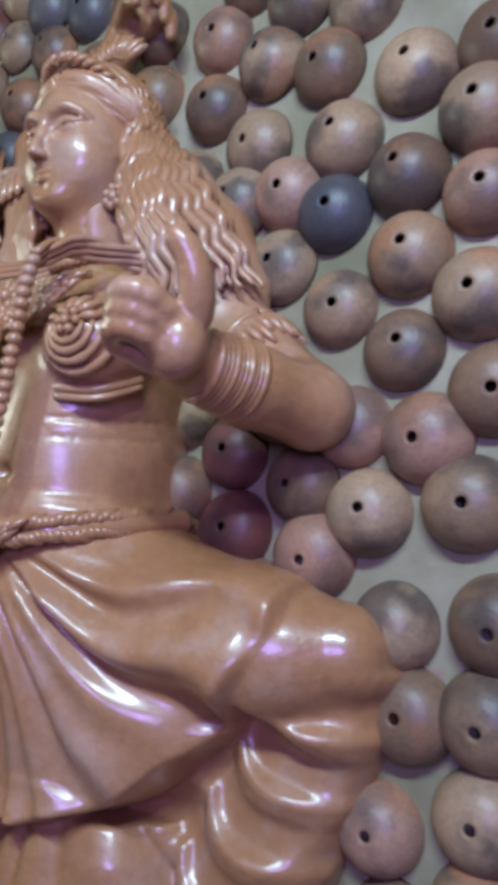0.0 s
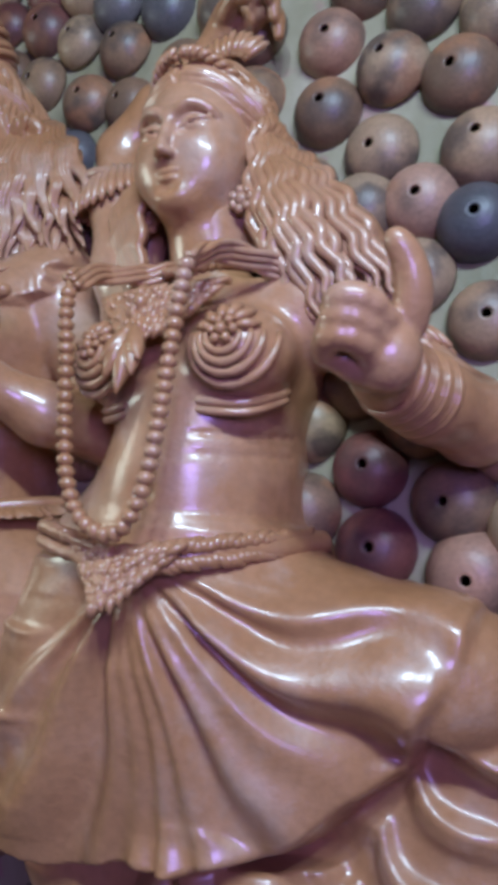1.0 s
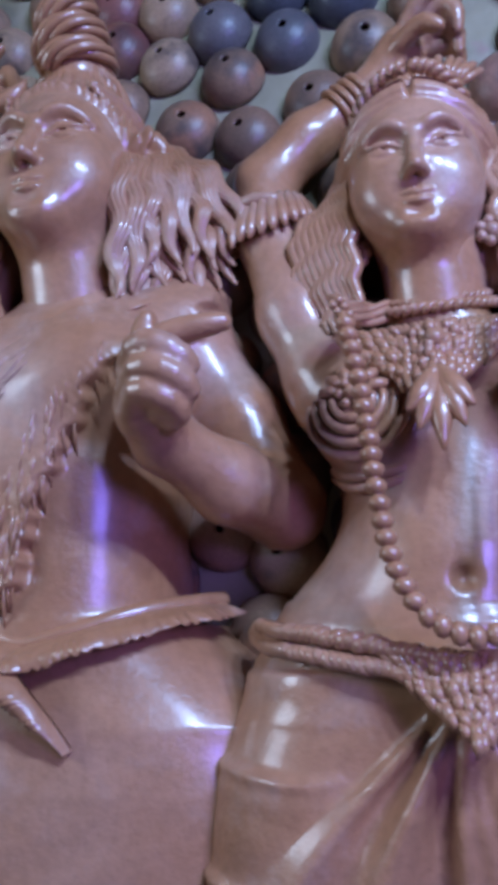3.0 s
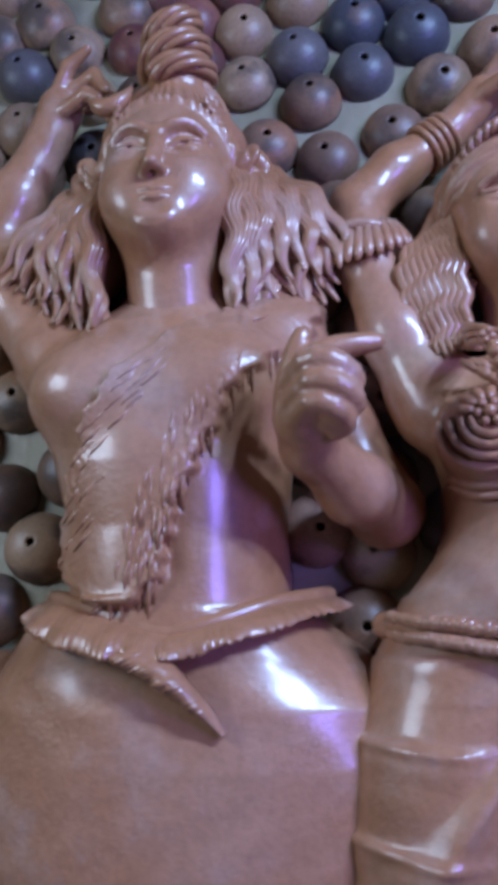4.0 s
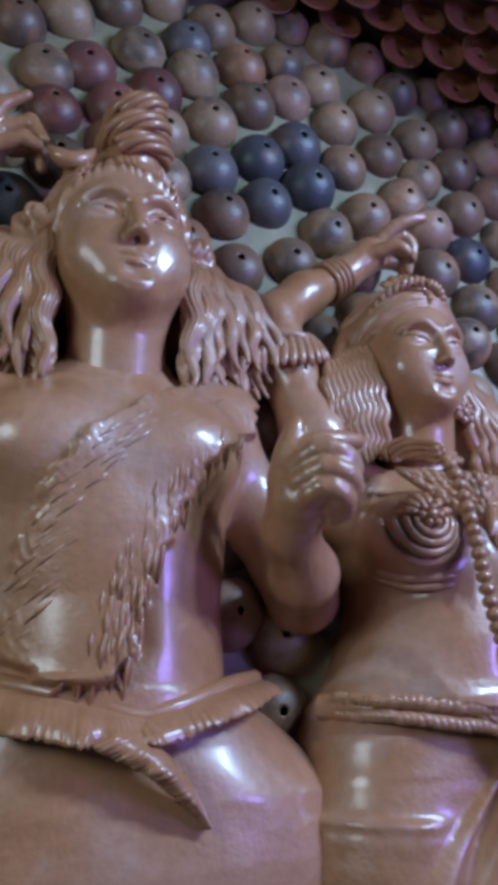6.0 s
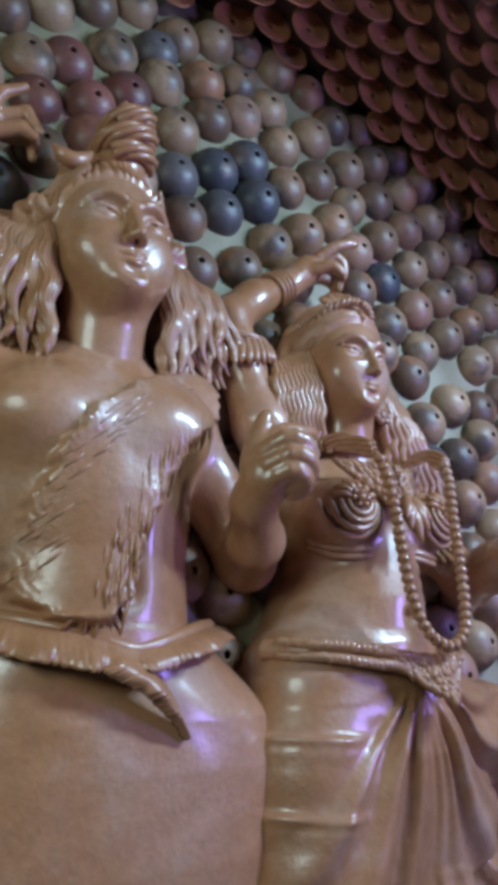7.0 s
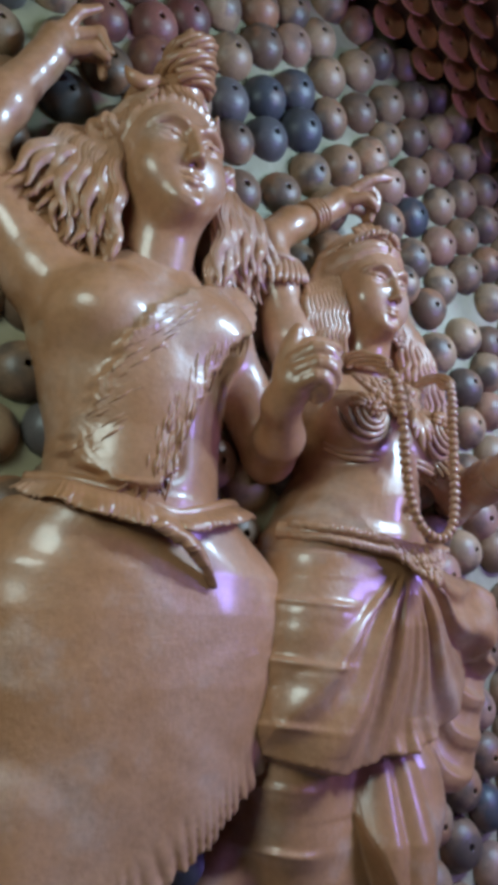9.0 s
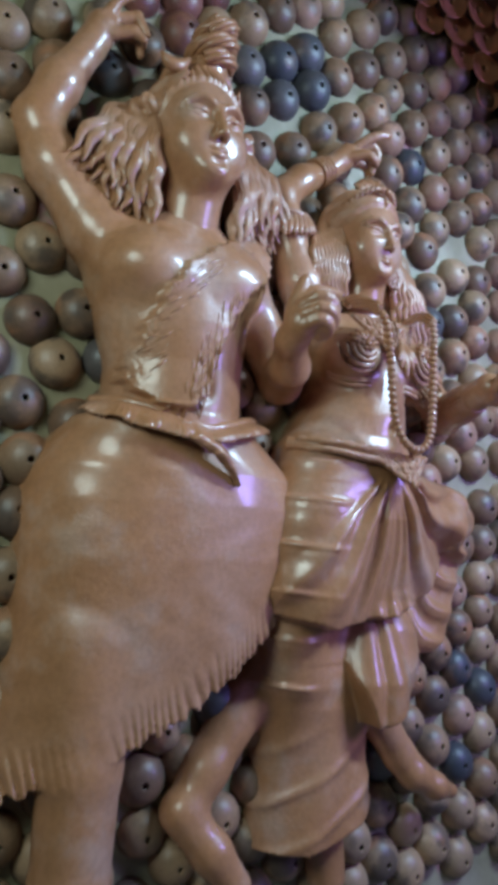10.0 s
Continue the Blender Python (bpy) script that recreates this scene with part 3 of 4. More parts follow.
def long_lock(pile, points, r, wave, length, phase, calm, n=90):
    """A strand that lies smooth on the head and waves as it falls; calm: how far it lies smooth, length: of one wave."""
    line = curve(points, 240)
    far = np.concatenate([[0], np.cumsum(np.linalg.norm(np.diff(line, axis=0), axis=1))])
    s = np.linspace(0, far[-1], n)
    line = np.stack([np.interp(s, far, line[:, k]) for k in range(3)], 1)
    tang = np.gradient(line, axis=0)
    across = np.cross(tang, (0, -1, 0.15))
    across /= np.linalg.norm(across, axis=1)[:, None] + 1e-9
    rise = np.clip((s - calm) / 0.06, 0.1, 1) * wave
    a = 2 * np.pi * (s - calm) / length + phase
    line = line + across * (rise * (np.sin(a) + 0.2 * np.sin(2 * a)))[:, None]
    line[:, 1] -= 0.12 * rise * np.cos(a)
    u = s / far[-1]
    pile.tube(line, r * np.clip(0.45 + 1.3 * u, 0, 1.05) * np.clip(1.3 - u ** 6, 0.25, 1), 7)


def clump(pile, points, width, r, strands, wave, length, phase, n=46):
    """A thick lock of several strands that swings from side to side and runs to a point."""
    line = curve(points, 200)
    far = np.concatenate([[0], np.cumsum(np.linalg.norm(np.diff(line, axis=0), axis=1))])
    s = np.linspace(0, far[-1], n)
    line = np.stack([np.interp(s, far, line[:, k]) for k in range(3)], 1)
    across = np.cross(np.gradient(line, axis=0), (0, -1, 0.15))
    across /= np.linalg.norm(across, axis=1)[:, None] + 1e-9
    u = s / far[-1]
    a = 2 * np.pi * s / length + phase
    line = line + across * (wave * np.clip(u * 3, 0.2, 1) * np.sin(a))[:, None]
    line[:, 1] -= 0.5 * wave * np.cos(a) * np.clip(u * 2, 0, 1)
    full = (0.65 + 0.35 * np.sin(np.pi * u)) * (1 - 0.88 * u ** 3)
    for i in range(strands):
        o = 2 * i / (strands - 1) - 1
        path = line + across * (0.5 * width * o * full)[:, None]
        path[:, 1] -= 0.32 * width * (1 - o * o) * full
        pile.tube(path, r * (0.85 + 0.3 * np.sin(np.pi * u)) * (1 - 0.8 * u ** 5), 6)


def rope(pile, points, r, lumps, n=120):
    """A twisted cord: two strands wound round one another."""
    line = curve(points, n)
    tang = np.gradient(line, axis=0)
    tang /= np.linalg.norm(tang, axis=1)[:, None]
    side = np.cross(tang, (0, -1, 0))
    side /= np.linalg.norm(side, axis=1)[:, None] + 1e-9
    up = np.cross(side, tang)
    for off in (0, math.pi):
        a = np.linspace(0, lumps * math.pi, n) + off
        pile.tube(line + 0.55 * r * (np.cos(a)[:, None] * side + np.sin(a)[:, None] * up), r * 0.72, 6)


def woman():
    lab = random.Random(11)
    s = Sculpt((-0.6, -0.44, 0.3), (0.68, 0.01, 2.5), 0.0042)
    # torso
    s.loft([(1.36, -0.03, -0.06, 0.185, 0.2), (1.44, -0.03, -0.07, 0.165, 0.195), (1.5, -0.02, -0.08, 0.15, 0.185), (1.56, -0.01, -0.08, 0.142, 0.175),
            (1.62, 0.0, -0.08, 0.15, 0.165), (1.69, 0.0, -0.08, 0.165, 0.15), (1.75, 0.0, -0.075, 0.165, 0.12), (1.79, 0.0, -0.07, 0.12, 0.1)], 0.03)
    for e in (-1, 1):
        s.ball((0.002 + e * 0.1, -0.198, 1.658), (0.07, 0.075, 0.066), 0.035)
        s.ball((e * 0.155, -0.09, 1.765), 0.06, 0.05)
    s.capsule((0, -0.1, 1.75), (0.0, -0.14, 1.9), 0.062, 0.056, 0.03)
    s.ball((-0.006, -0.275, 1.465), (0.012, 0.025, 0.012), 0.012, True)
    for z, rx, ry in ((1.555, 0.1425, 0.176), (1.527, 0.146, 0.18), (1.49, 0.153, 0.187)):
        s.chain([(-0.012 + rx * math.sin(a), -0.08 - ry * math.cos(a), z - 0.01 * math.cos(a)) for a in np.linspace(0.45, 1.5, 9)], [0.001, 0.0015, 0.002, 0.0025, 0.003, 0.003, 0.003, 0.0025, 0.002], 0.006, True)
    # raised arm
    s.chain([(-0.15, -0.1, 1.73), (-0.2, -0.1, 1.86), (-0.238, -0.085, 2.0), (-0.25, -0.07, 2.1)], [0.062, 0.054, 0.05, 0.047], 0.03)
    s.chain([(-0.25, -0.07, 2.11), (-0.18, -0.065, 2.178), (-0.085, -0.06, 2.245)], [0.048, 0.043, 0.031], 0.02)
    s.chain([(-0.085, -0.06, 2.245), (-0.025, -0.075, 2.3)], [0.031, 0.037], 0.02)
    finger(s, [(-0.02, -0.095, 2.315), (0.015, -0.125, 2.345), (0.05, -0.14, 2.36), (0.075, -0.145, 2.365)], 0.0135, 0.005)
    for n in range(3):
        o = 0.02 * n
        finger(s, [(-0.012, -0.085 + o, 2.31 - 0.3 * o), (0.03, -0.105 + o, 2.34 - o), (0.06, -0.11 + o, 2.325 - o), (0.062, -0.105 + o, 2.29 - o)], 0.0135, 0.005)
    finger(s, [(-0.03, -0.1, 2.285), (0.01, -0.125, 2.295), (0.035, -0.13, 2.28)], 0.0135, 0.006)
    # bent arm, three fingers folded and one lifted
    s.chain([(0.15, -0.09, 1.755), (0.28, -0.06, 1.66), (0.385, -0.065, 1.575)], [0.062, 0.057, 0.055], 0.03)
    s.chain([(0.385, -0.075, 1.575), (0.35, -0.165, 1.587), (0.322, -0.245, 1.6)], [0.056, 0.051, 0.038], 0.02)
    s.chain([(0.322, -0.245, 1.6), (0.318, -0.3, 1.618)], [0.038, 0.042], 0.02)
    s.ball((0.343, -0.31, 1.608), (0.036, 0.034, 0.044), 0.018)
    for n in range(3):
        o = np.array((-0.006, 0.004, -0.0185)) * n
        finger(s, [p + o * f for p, f in zip(np.array([(0.35, -0.322, 1.628), (0.34, -0.362, 1.648), (0.316, -0.376, 1.652), (0.3, -0.36, 1.64), (0.31, -0.342, 1.632)]), (1, 1, 1, 1, 1))], 0.0158, 0.003)
    finger(s, [(0.365, -0.306, 1.64), (0.373, -0.32, 1.672), (0.37, -0.332, 1.7), (0.362, -0.346, 1.718)], 0.0188, 0.006)
    finger(s, [(0.325, -0.3, 1.592), (0.31, -0.325, 1.592), (0.298, -0.34, 1.606)], 0.0155, 0.006)

    # skirt: an apron spread like a disc from the belt's point
    s.loft([(0.9, 0.03, -0.02, 0.26, 0.14), (1.0, 0.04, -0.02, 0.28, 0.17), (1.1, 0.04, -0.02, 0.28, 0.195), (1.2, 0.02, -0.02, 0.265, 0.22), (1.3, -0.005, -0.02, 0.23, 0.245), (1.38, -0.03, -0.03, 0.205, 0.235), (1.42, -0.03, -0.05, 0.175, 0.2)], 0.02,
           lower=lambda X: 1.372 - np.sqrt(np.clip(0.425 ** 2 - (X + 0.012) ** 2, 0.03, 1)))
    s.chain([(-0.15, -0.135, 1.39), (-0.165, -0.14, 1.31), (-0.185, -0.15, 1.2), (-0.195, -0.135, 1.07), (-0.185, -0.105, 0.95), (-0.16, -0.075, 0.83), (-0.15, -0.055, 0.72)], [0.07, 0.085, 0.098, 0.1, 0.09, 0.075, 0.065], 0.09)
    # thigh under cloth, flung out to the knee
    s.chain([(0.05, -0.1, 1.29), (0.2, -0.085, 1.265), (0.34, -0.075, 1.245), (0.44, -0.055, 1.255)], [0.105, 0.1, 0.09, 0.065], 0.05)

    # lower skirt, leaning to the standing leg
    s.loft([(0.5, -0.1, -0.01, 0.08, 0.06), (0.6, -0.09, -0.01, 0.11, 0.085), (0.72, -0.08, -0.01, 0.155, 0.124), (0.85, -0.065, -0.01, 0.186, 0.158), (1.0, -0.055, -0.01, 0.2, 0.18), (1.15, -0.045, -0.01, 0.21, 0.215), (1.3, -0.04, -0.02, 0.205, 0.235), (1.4, -0.035, -0.04, 0.185, 0.21)], 0.04,
           lower=lambda X: 0.5 + 0.35 * np.clip(X, 0, 1))

    def narrow(X, Y, Z):
        w = (Z - 0.55 * (X + 0.08) - 0.62) / 0.12
        t = w - np.floor(w + 0.5)
        return (0.004 * np.sin(X * 48 + 3 * np.sin(Z * 5)) + 0.006 * np.exp(-(t / 0.12) ** 2)) * np.clip((0.76 - Z) / 0.12, 0, 1)

    s.loft([(0.42, -0.062, -0.02, 0.198, 0.155), (0.52, -0.07, -0.02, 0.178, 0.145), (0.63, -0.075, -0.02, 0.162, 0.138), (0.76, -0.075, -0.02, 0.15, 0.13), (0.86, -0.065, -0.02, 0.1, 0.08)], 0.05, narrow, lower=lambda X: 0.425 + 0.30 * np.clip(X + 0.16, 0, 1))
    # billowing cloth below the knee, pinched into hanging folds
    def billow(X, Y, Z):
        side = np.clip(X - 0.34 + 0.45 * (1.2 - Z), 0, 1)
        w = (Z - 0.075 * np.exp(-side / 0.04) - 1.152) / 0.085
        t = w - np.floor(w + 0.5)
        return (0.02 * np.exp(-(t / 0.15) ** 2) + 0.012 * np.exp(-((t + 0.22) / 0.14) ** 2) - 0.008) * np.clip((-Y - 0.005) / 0.04, 0, 1) * np.clip((0.535 - 0.5 * np.clip(1.2 - Z, 0, 1) - X) / 0.09, 0.25, 1)

    s.loft([(0.86, 0.26, -0.01, 0.15, 0.095), (0.95, 0.275, -0.01, 0.15, 0.1), (1.05, 0.3, -0.01, 0.155, 0.105), (1.15, 0.325, -0.01, 0.17, 0.108), (1.235, 0.335, -0.01, 0.178, 0.105), (1.27, 0.34, -0.01, 0.13, 0.085)], 0.014, billow,
           lower=lambda X: 0.87 + 0.5 * np.clip(X - 0.3, 0, 1), power=2.4)

    # second tier of the apron, a smaller fan that ends in a point
    def fan(X, Y, Z):
        phi = np.arctan2(X - 0.02, 1.2 - Z)
        return 0.017 * (np.abs(np.sin(phi * 10 + 0.6 * np.sin(phi * 9))) ** 0.8 - 0.5) * np.clip((1.15 - Z) / 0.2, 0, 1) * (Y < -0.02)

    s.loft([(0.66, 0.03, -0.01, 0.15, 0.215), (0.8, 0.04, -0.01, 0.185, 0.22), (0.95, 0.05, -0.01, 0.21, 0.215), (1.03, 0.05, -0.01, 0.21, 0.195)], 0.01, fan, lower=lambda X: 0.715 + 0.4 * np.clip(X - 0.03, 0, 1) + 2.2 * np.clip(0.0 - X, 0, 1))
    # the apron's pleats, and the step at its hem
    sl, (X, Y, Z) = s.box((-0.36, -0.42, 0.72), (0.56, -0.03, 1.41), 0.0)
    dx, dz = X + 0.012, 1.372 - Z
    r = np.sqrt(dx * dx + dz * dz) + 1e-6
    phi = np.arctan2(dx, dz)
    sway = phi + 0.09 * np.sin(r * 16 - 1.0) * np.clip(phi - 0.2, 0, 1) + 0.03 * np.sin(r * 21 + 3 * phi)
    pleat = 0.0
    for mid, wide, deep in ((-0.6, 0.1, 0.015), (-0.22, 0.09, 0.011), (-0.03, 0.055, 0.005), (0.1, 0.055, 0.006), (0.23, 0.055, 0.006), (0.43, 0.085, 0.013), (0.9, 0.085, 0.017), (1.25, 0.09, 0.01)):
        t = (sway - mid) / wide
        pleat = pleat + deep * (0.85 * np.exp(-(t - 1.35) ** 2) - np.exp(-t * t) + 0.35 * np.exp(-(t + 1.5) ** 2))
    pleat = (pleat + 0.012) * np.clip((r - 0.03) / 0.11, 0, 1) * np.clip((phi + 0.85) / 0.12, 0, 1) * np.clip((1.75 - phi) / 0.3, 0, 1)
    reach = r - 0.385 + 0.13 * np.clip(phi, -0.75, 0) - 0.03 * np.clip(phi - 0.75, 0, 1) - 0.004 * np.sin(phi * 15)
    under = np.clip(reach / 0.008, 0, 1) * np.clip((1.1 - phi) / 0.05, 0, 1) * np.clip((phi + 0.95) / 0.3, 0, 1) 
    front = np.clip((-Y - 0.05) / 0.03, 0, 1)
    s.d[sl] += ((0.034 * under * np.clip(1.1 - reach / 0.15, 0, 1) - pleat * (1 - np.clip(reach / 0.008, 0, 1))) * front).astype(np.float32)
    # thin swags drawn across the hip to the apron
    sl, (X, Y, Z) = s.box((-0.42, -0.42, 0.7), (0.0, -0.03, 1.37), 0.0)
    w = (Z - 0.9 * (X + 0.2) ** 2 - 1.268) / 0.113 + 0.02 * np.sin(X * 30)
    t = w - np.floor(w + 0.5)
    phi = np.arctan2(X + 0.012, np.maximum(1.372 - Z, 0.01))
    drape = (0.006 * np.exp(-(t / 0.06) ** 2) + 0.004 * np.exp(-((t + 0.13) / 0.16) ** 2)) * np.clip((-0.38 - phi + 1.6 * np.clip(1.02 - Z, 0, 1)) / 0.35, 0, 1) * np.clip((-0.13 - X) / 0.06, 0, 1) * np.clip((Z - 0.76) / 0.05, 0, 1)
    s.d[sl] -= (drape * np.clip((-Y - 0.05) / 0.03, 0, 1)).astype(np.float32)
    s.soften((-0.05, -0.42, 0.4), (0.6, 0.0, 1.4), 1)
    # feet
    s.chain([(0.12, -0.06, 0.72), (0.2, -0.08, 0.6), (0.235, -0.1, 0.55)], [0.055, 0.045, 0.042], 0.02)
    s.chain([(0.235, -0.1, 0.555), (0.3, -0.12, 0.515), (0.36, -0.12, 0.495)], [0.042, 0.034, 0.02], 0.02)
    s.chain([(-0.1, -0.02, 0.95), (-0.26, -0.025, 0.79), (-0.4, -0.055, 0.63), (-0.455, -0.07, 0.55)], [0.07, 0.064, 0.054, 0.05], 0.03)
    s.chain([(-0.465, -0.07, 0.545), (-0.4, -0.105, 0.46), (-0.345, -0.12, 0.385)], [0.05, 0.046, 0.04], 0.02)
    s.capsule((-0.06, -0.06, 0.5), (-0.04, -0.07, 0.33), 0.06, 0.05, 0.02)
    pile = Pile()
    # head
    hs = Sculpt((-0.17, -0.31, 1.74), (0.15, -0.0, 2.2), 0.0018)
    hs.capsule((-0.005, -0.11, 1.76), (-0.014, -0.145, 1.93), 0.062, 0.062, 0.03)
    for z, r in ((1.835, 0.0022), (1.86, 0.002)):
        hs.chain([(-0.01 + 0.062 * math.sin(a), -0.108 - 0.06 * math.cos(a), z + 0.012 * (1 - math.cos(a))) for a in np.linspace(-1.3, 1.3, 12)], [r] * 12, 0.004, True)
    at = head(hs, (-0.02, -0.147, 2.008), 1.14, 2, 5)
    hs.ball(at(0.006, 0.03, 0.036), (0.089, 0.096, 0.103), 0.012)
    hs.chain([at(-0.068, 0.03, 0.04), at(-0.08, 0.045, -0.04)], [0.022, 0.022], 0.02)
    for e in (-1, 1):
        hs.ball(at(e * 0.078, 0.002, -0.012), (0.011, 0.015, 0.027), 0.006)
    hs.chain([at(0.07, 0.01, 0.04), at(0.09, 0.03, -0.04)], [0.024, 0.024], 0.02)
    combed_hair(hs, at, 1.14, 30, True, [-0.1, -0.075, -0.055, -0.03, -0.005, 0.03, 0.08], [0.083, 0.072, 0.05, 0.022, 0.004, -0.05, -0.09], 0.0065)
    pile.sculpt(hs)
    # hair masses
    s.chain([(0.06, -0.07, 2.02), (0.105, -0.085, 1.91), (0.17, -0.08, 1.82), (0.24, -0.065, 1.735)], [0.04, 0.062, 0.066, 0.045], 0.03)
    s.chain([(0.12, -0.07, 1.97), (0.19, -0.055, 1.86), (0.25, -0.045, 1.77)], [0.04, 0.05, 0.035], 0.03)
    s.chain([(-0.1, -0.1, 2.06), (-0.135, -0.11, 1.985), (-0.142, -0.115, 1.9), (-0.135, -0.125, 1.82)], [0.035, 0.036, 0.034, 0.024], 0.015)
    pile.sculpt(s)
    for e in (-1, 1):
        many = 11 if e > 0 else 10
        for n in range(2 * many):
            lay = n // many
            back = min(1.0, (n % many + 0.5 * lay) / (many - 1))
            al = radians(46 - 96 * back)
            d0 = Vector((0, -math.sin(al), math.cos(al)))
            d1 = Vector((e, (-0.2 if e > 0 else 0.05) + 0.8 * back, 0.3 - 0.2 * back)).normalized()
            u = 1 - back
            crown = []
            for k in (0.3, 0.5, 0.75, 1.0):
                d = d0.slerp(d1, k)
                f = 1.14 + 0.09 * (k - 0.6) + 0.06 * back - 0.02 * lay + 0.01 * math.sin(n * 2.4) - 0.1 * max(0, 1 - back * 4)
                crown.append(at(0.079 * d.x * f, 0.012 + 0.092 * d.y * f, 0.028 + 0.093 * d.z * f))
            if e > 0:
                mid = (0.085 + 0.125 * back, -0.15 - 0.04 * math.sin(math.pi * (0.1 + 0.8 * u)) + 0.014 * lay + 0.035 * back, 1.885 + 0.02 * back)
                end = (0.13 + 0.175 * back + lab.uniform(-0.008, 0.008), -0.11 - 0.05 * math.sin(math.pi * u) + 0.014 * lay, 1.695 + 0.055 * back + lab.uniform(-0.01, 0.01))
                long_lock(pile, crown + [mid, end], lab.uniform(0.0088, 0.0108), lab.uniform(0.0042, 0.0054), lab.uniform(0.058, 0.064), u * 1.2 + lay * 0.5 + lab.uniform(-0.15, 0.15), 0.03 + 0.02 * u, 100)
            else:
                mid = (-0.108 - 0.078 * back, -0.182 + 0.04 * back + 0.008 * lay, 1.945 + 0.02 * back)
                end = (-0.105 - 0.075 * back, -0.175 + 0.03 * back + 0.01 * lay, 1.79 + 0.03 * back + 0.012 * math.sin(9 * u))
                long_lock(pile, crown + [mid, end], 0.0092, 0.0035, 0.05, u * 3.5 + lay * 1.2, 0.05, 80)
    # a fan-shaped comb of petals over the parting, and a braid along the hairline
    for n in range(13):
        a = radians(-66 + 132 * n / 12 + lab.uniform(-2, 2))
        root = at(0.03 + 0.035 * math.sin(a), 0.0, 0.112 + 0.022 * math.cos(a))
        tip = at(0.03 + 0.07 * math.sin(a), 0.012, 0.12 + 0.055 * math.cos(a) + lab.uniform(-0.004, 0.003))
        pile.tube([root, root * 0.6 + tip * 0.4 + (0, -0.004, 0), root * 0.2 + tip * 0.8 + (0, -0.003, 0), tip], [0.004, 0.0065, 0.0068, 0.0025], 7)
    for e in (-1, 1):
        rope(pile, [at(e * x, y, z) for x, y, z in ((0.004, -0.066, 0.112), (0.03, -0.058, 0.108), (0.056, -0.036, 0.092), (0.074, -0.008, 0.066))], 0.0085, 9, 60)
    # ear flowers
    for e, p in ((1, (0.07, -0.172, 1.905)), (-1, (-0.105, -0.165, 1.905))):
        pile.bead(p, 0.011)
        for k in range(7):
            a = k * 2 * math.pi / 7
            pile.bead((p[0] + 0.015 * math.cos(a), p[1], p[2] + 0.015 * math.sin(a)), 0.008)
    # necklaces: two close collars, and a long string of beads that hangs free of the body from twisted shoulder cords
    for z, w, d, r in ((1.818, 0.072, 0.068, 0.0055), (1.804, 0.08, 0.075, 0.0065)):
        rope(pile, [(-0.01 + w * math.sin(a), -0.11 - d * math.cos(a), z + 0.03 * (1 - math.cos(a))) for a in np.linspace(-1.7, 1.7, 14)], r, 22, 130)
    for e, cord in ((-1, [(-0.055, -0.14, 1.825), (-0.1, -0.185, 1.808), (-0.118, -0.26, 1.785), (-0.108, -0.322, 1.75)]), (1, [(0.15, -0.12, 1.79), (0.12, -0.18, 1.795), (0.092, -0.262, 1.785), (0.08, -0.315, 1.75)])):
        for o in (-0.011, 0.001, 0.011):
            rope(pile, [np.array(p) + (0.4 * o * e, -0.3 * o, 0.7 * o) for p in cord], 0.0075, 4, 70)
    loop = curve([(-0.107, -0.325, 1.745), (-0.098, -0.336, 1.7), (-0.088, -0.338, 1.63), (-0.082, -0.338, 1.55), (-0.07, -0.338, 1.475), (-0.042, -0.338, 1.425), (0.005, -0.338, 1.405),
                  (0.04, -0.34, 1.43), (0.058, -0.336, 1.49), (0.066, -0.33, 1.57), (0.072, -0.325, 1.65), (0.078, -0.322, 1.71), (0.08, -0.315, 1.75)], 500)
    gone, last = 0.0, loop[0]
    for p, q in zip(loop[1:], loop[2:]):
        gone += np.linalg.norm(p - last)
        last = p
        if gone > 0.0155:
            gone = 0.0
            pile.bead(p, 0.0118, 9, (1.0, 1.0, 0.78) if abs(q[2] - p[2]) > abs(q[0] - p[0]) else (0.78, 1.0, 1.0))
    pile.tube(loop[::6], 0.0055, 6)
    # bodice: coiled cups, scaled collar with a leaf point
    for e in (-1, 1):
        c = (0.002 + e * 0.1, -0.2, 1.658)

        def swell(x, z, up=0.0):
            """A point on the cup, up above its surface."""
            return np.array((0.002 + e * 0.1 + x, -0.198 - (0.078 + up) * math.sqrt(max(0.03, 1 - (x / 0.073) ** 2 - (z / 0.069) ** 2)), 1.658 + z))

        for R, r in ((0.022, 0.006), (0.033, 0.0068), (0.044, 0.0072), (0.055, 0.0075)):
            arc = [swell(e * 0.01 + 1.05 * R * math.cos(a), 0.008 + R * 1.1 * math.sin(a), 0.002) for a in np.linspace(math.pi * 0.95, math.pi * 2.05, 18)]
            pile.tube(arc, [r * (0.6 + 0.4 * math.sin(math.pi * k / 17)) * lab.uniform(0.9, 1.1) for k in range(18)], 7)
        pile.bead(swell(e * 0.01, 0.014, 0.005), 0.0085, 8)
        for k in range(6):
            a = math.pi * k / 3
            pile.bead(swell(e * 0.01 + 0.0145 * math.cos(a), 0.014 + 0.0145 * math.sin(a), 0.003), 0.0068 * lab.uniform(0.9, 1.15), 7)
        for a in (0.25, 0.8, 1.35, 1.85, 2.4, 2.9):
            pile.tube([swell(e * 0.01 + q * math.cos(a), 0.014 + q * math.sin(a), 0.003) for q in (0.018, 0.023, 0.028, 0.033, 0.038, 0.043)], [0.003, 0.006, 0.0075, 0.0075, 0.006, 0.002], 7)
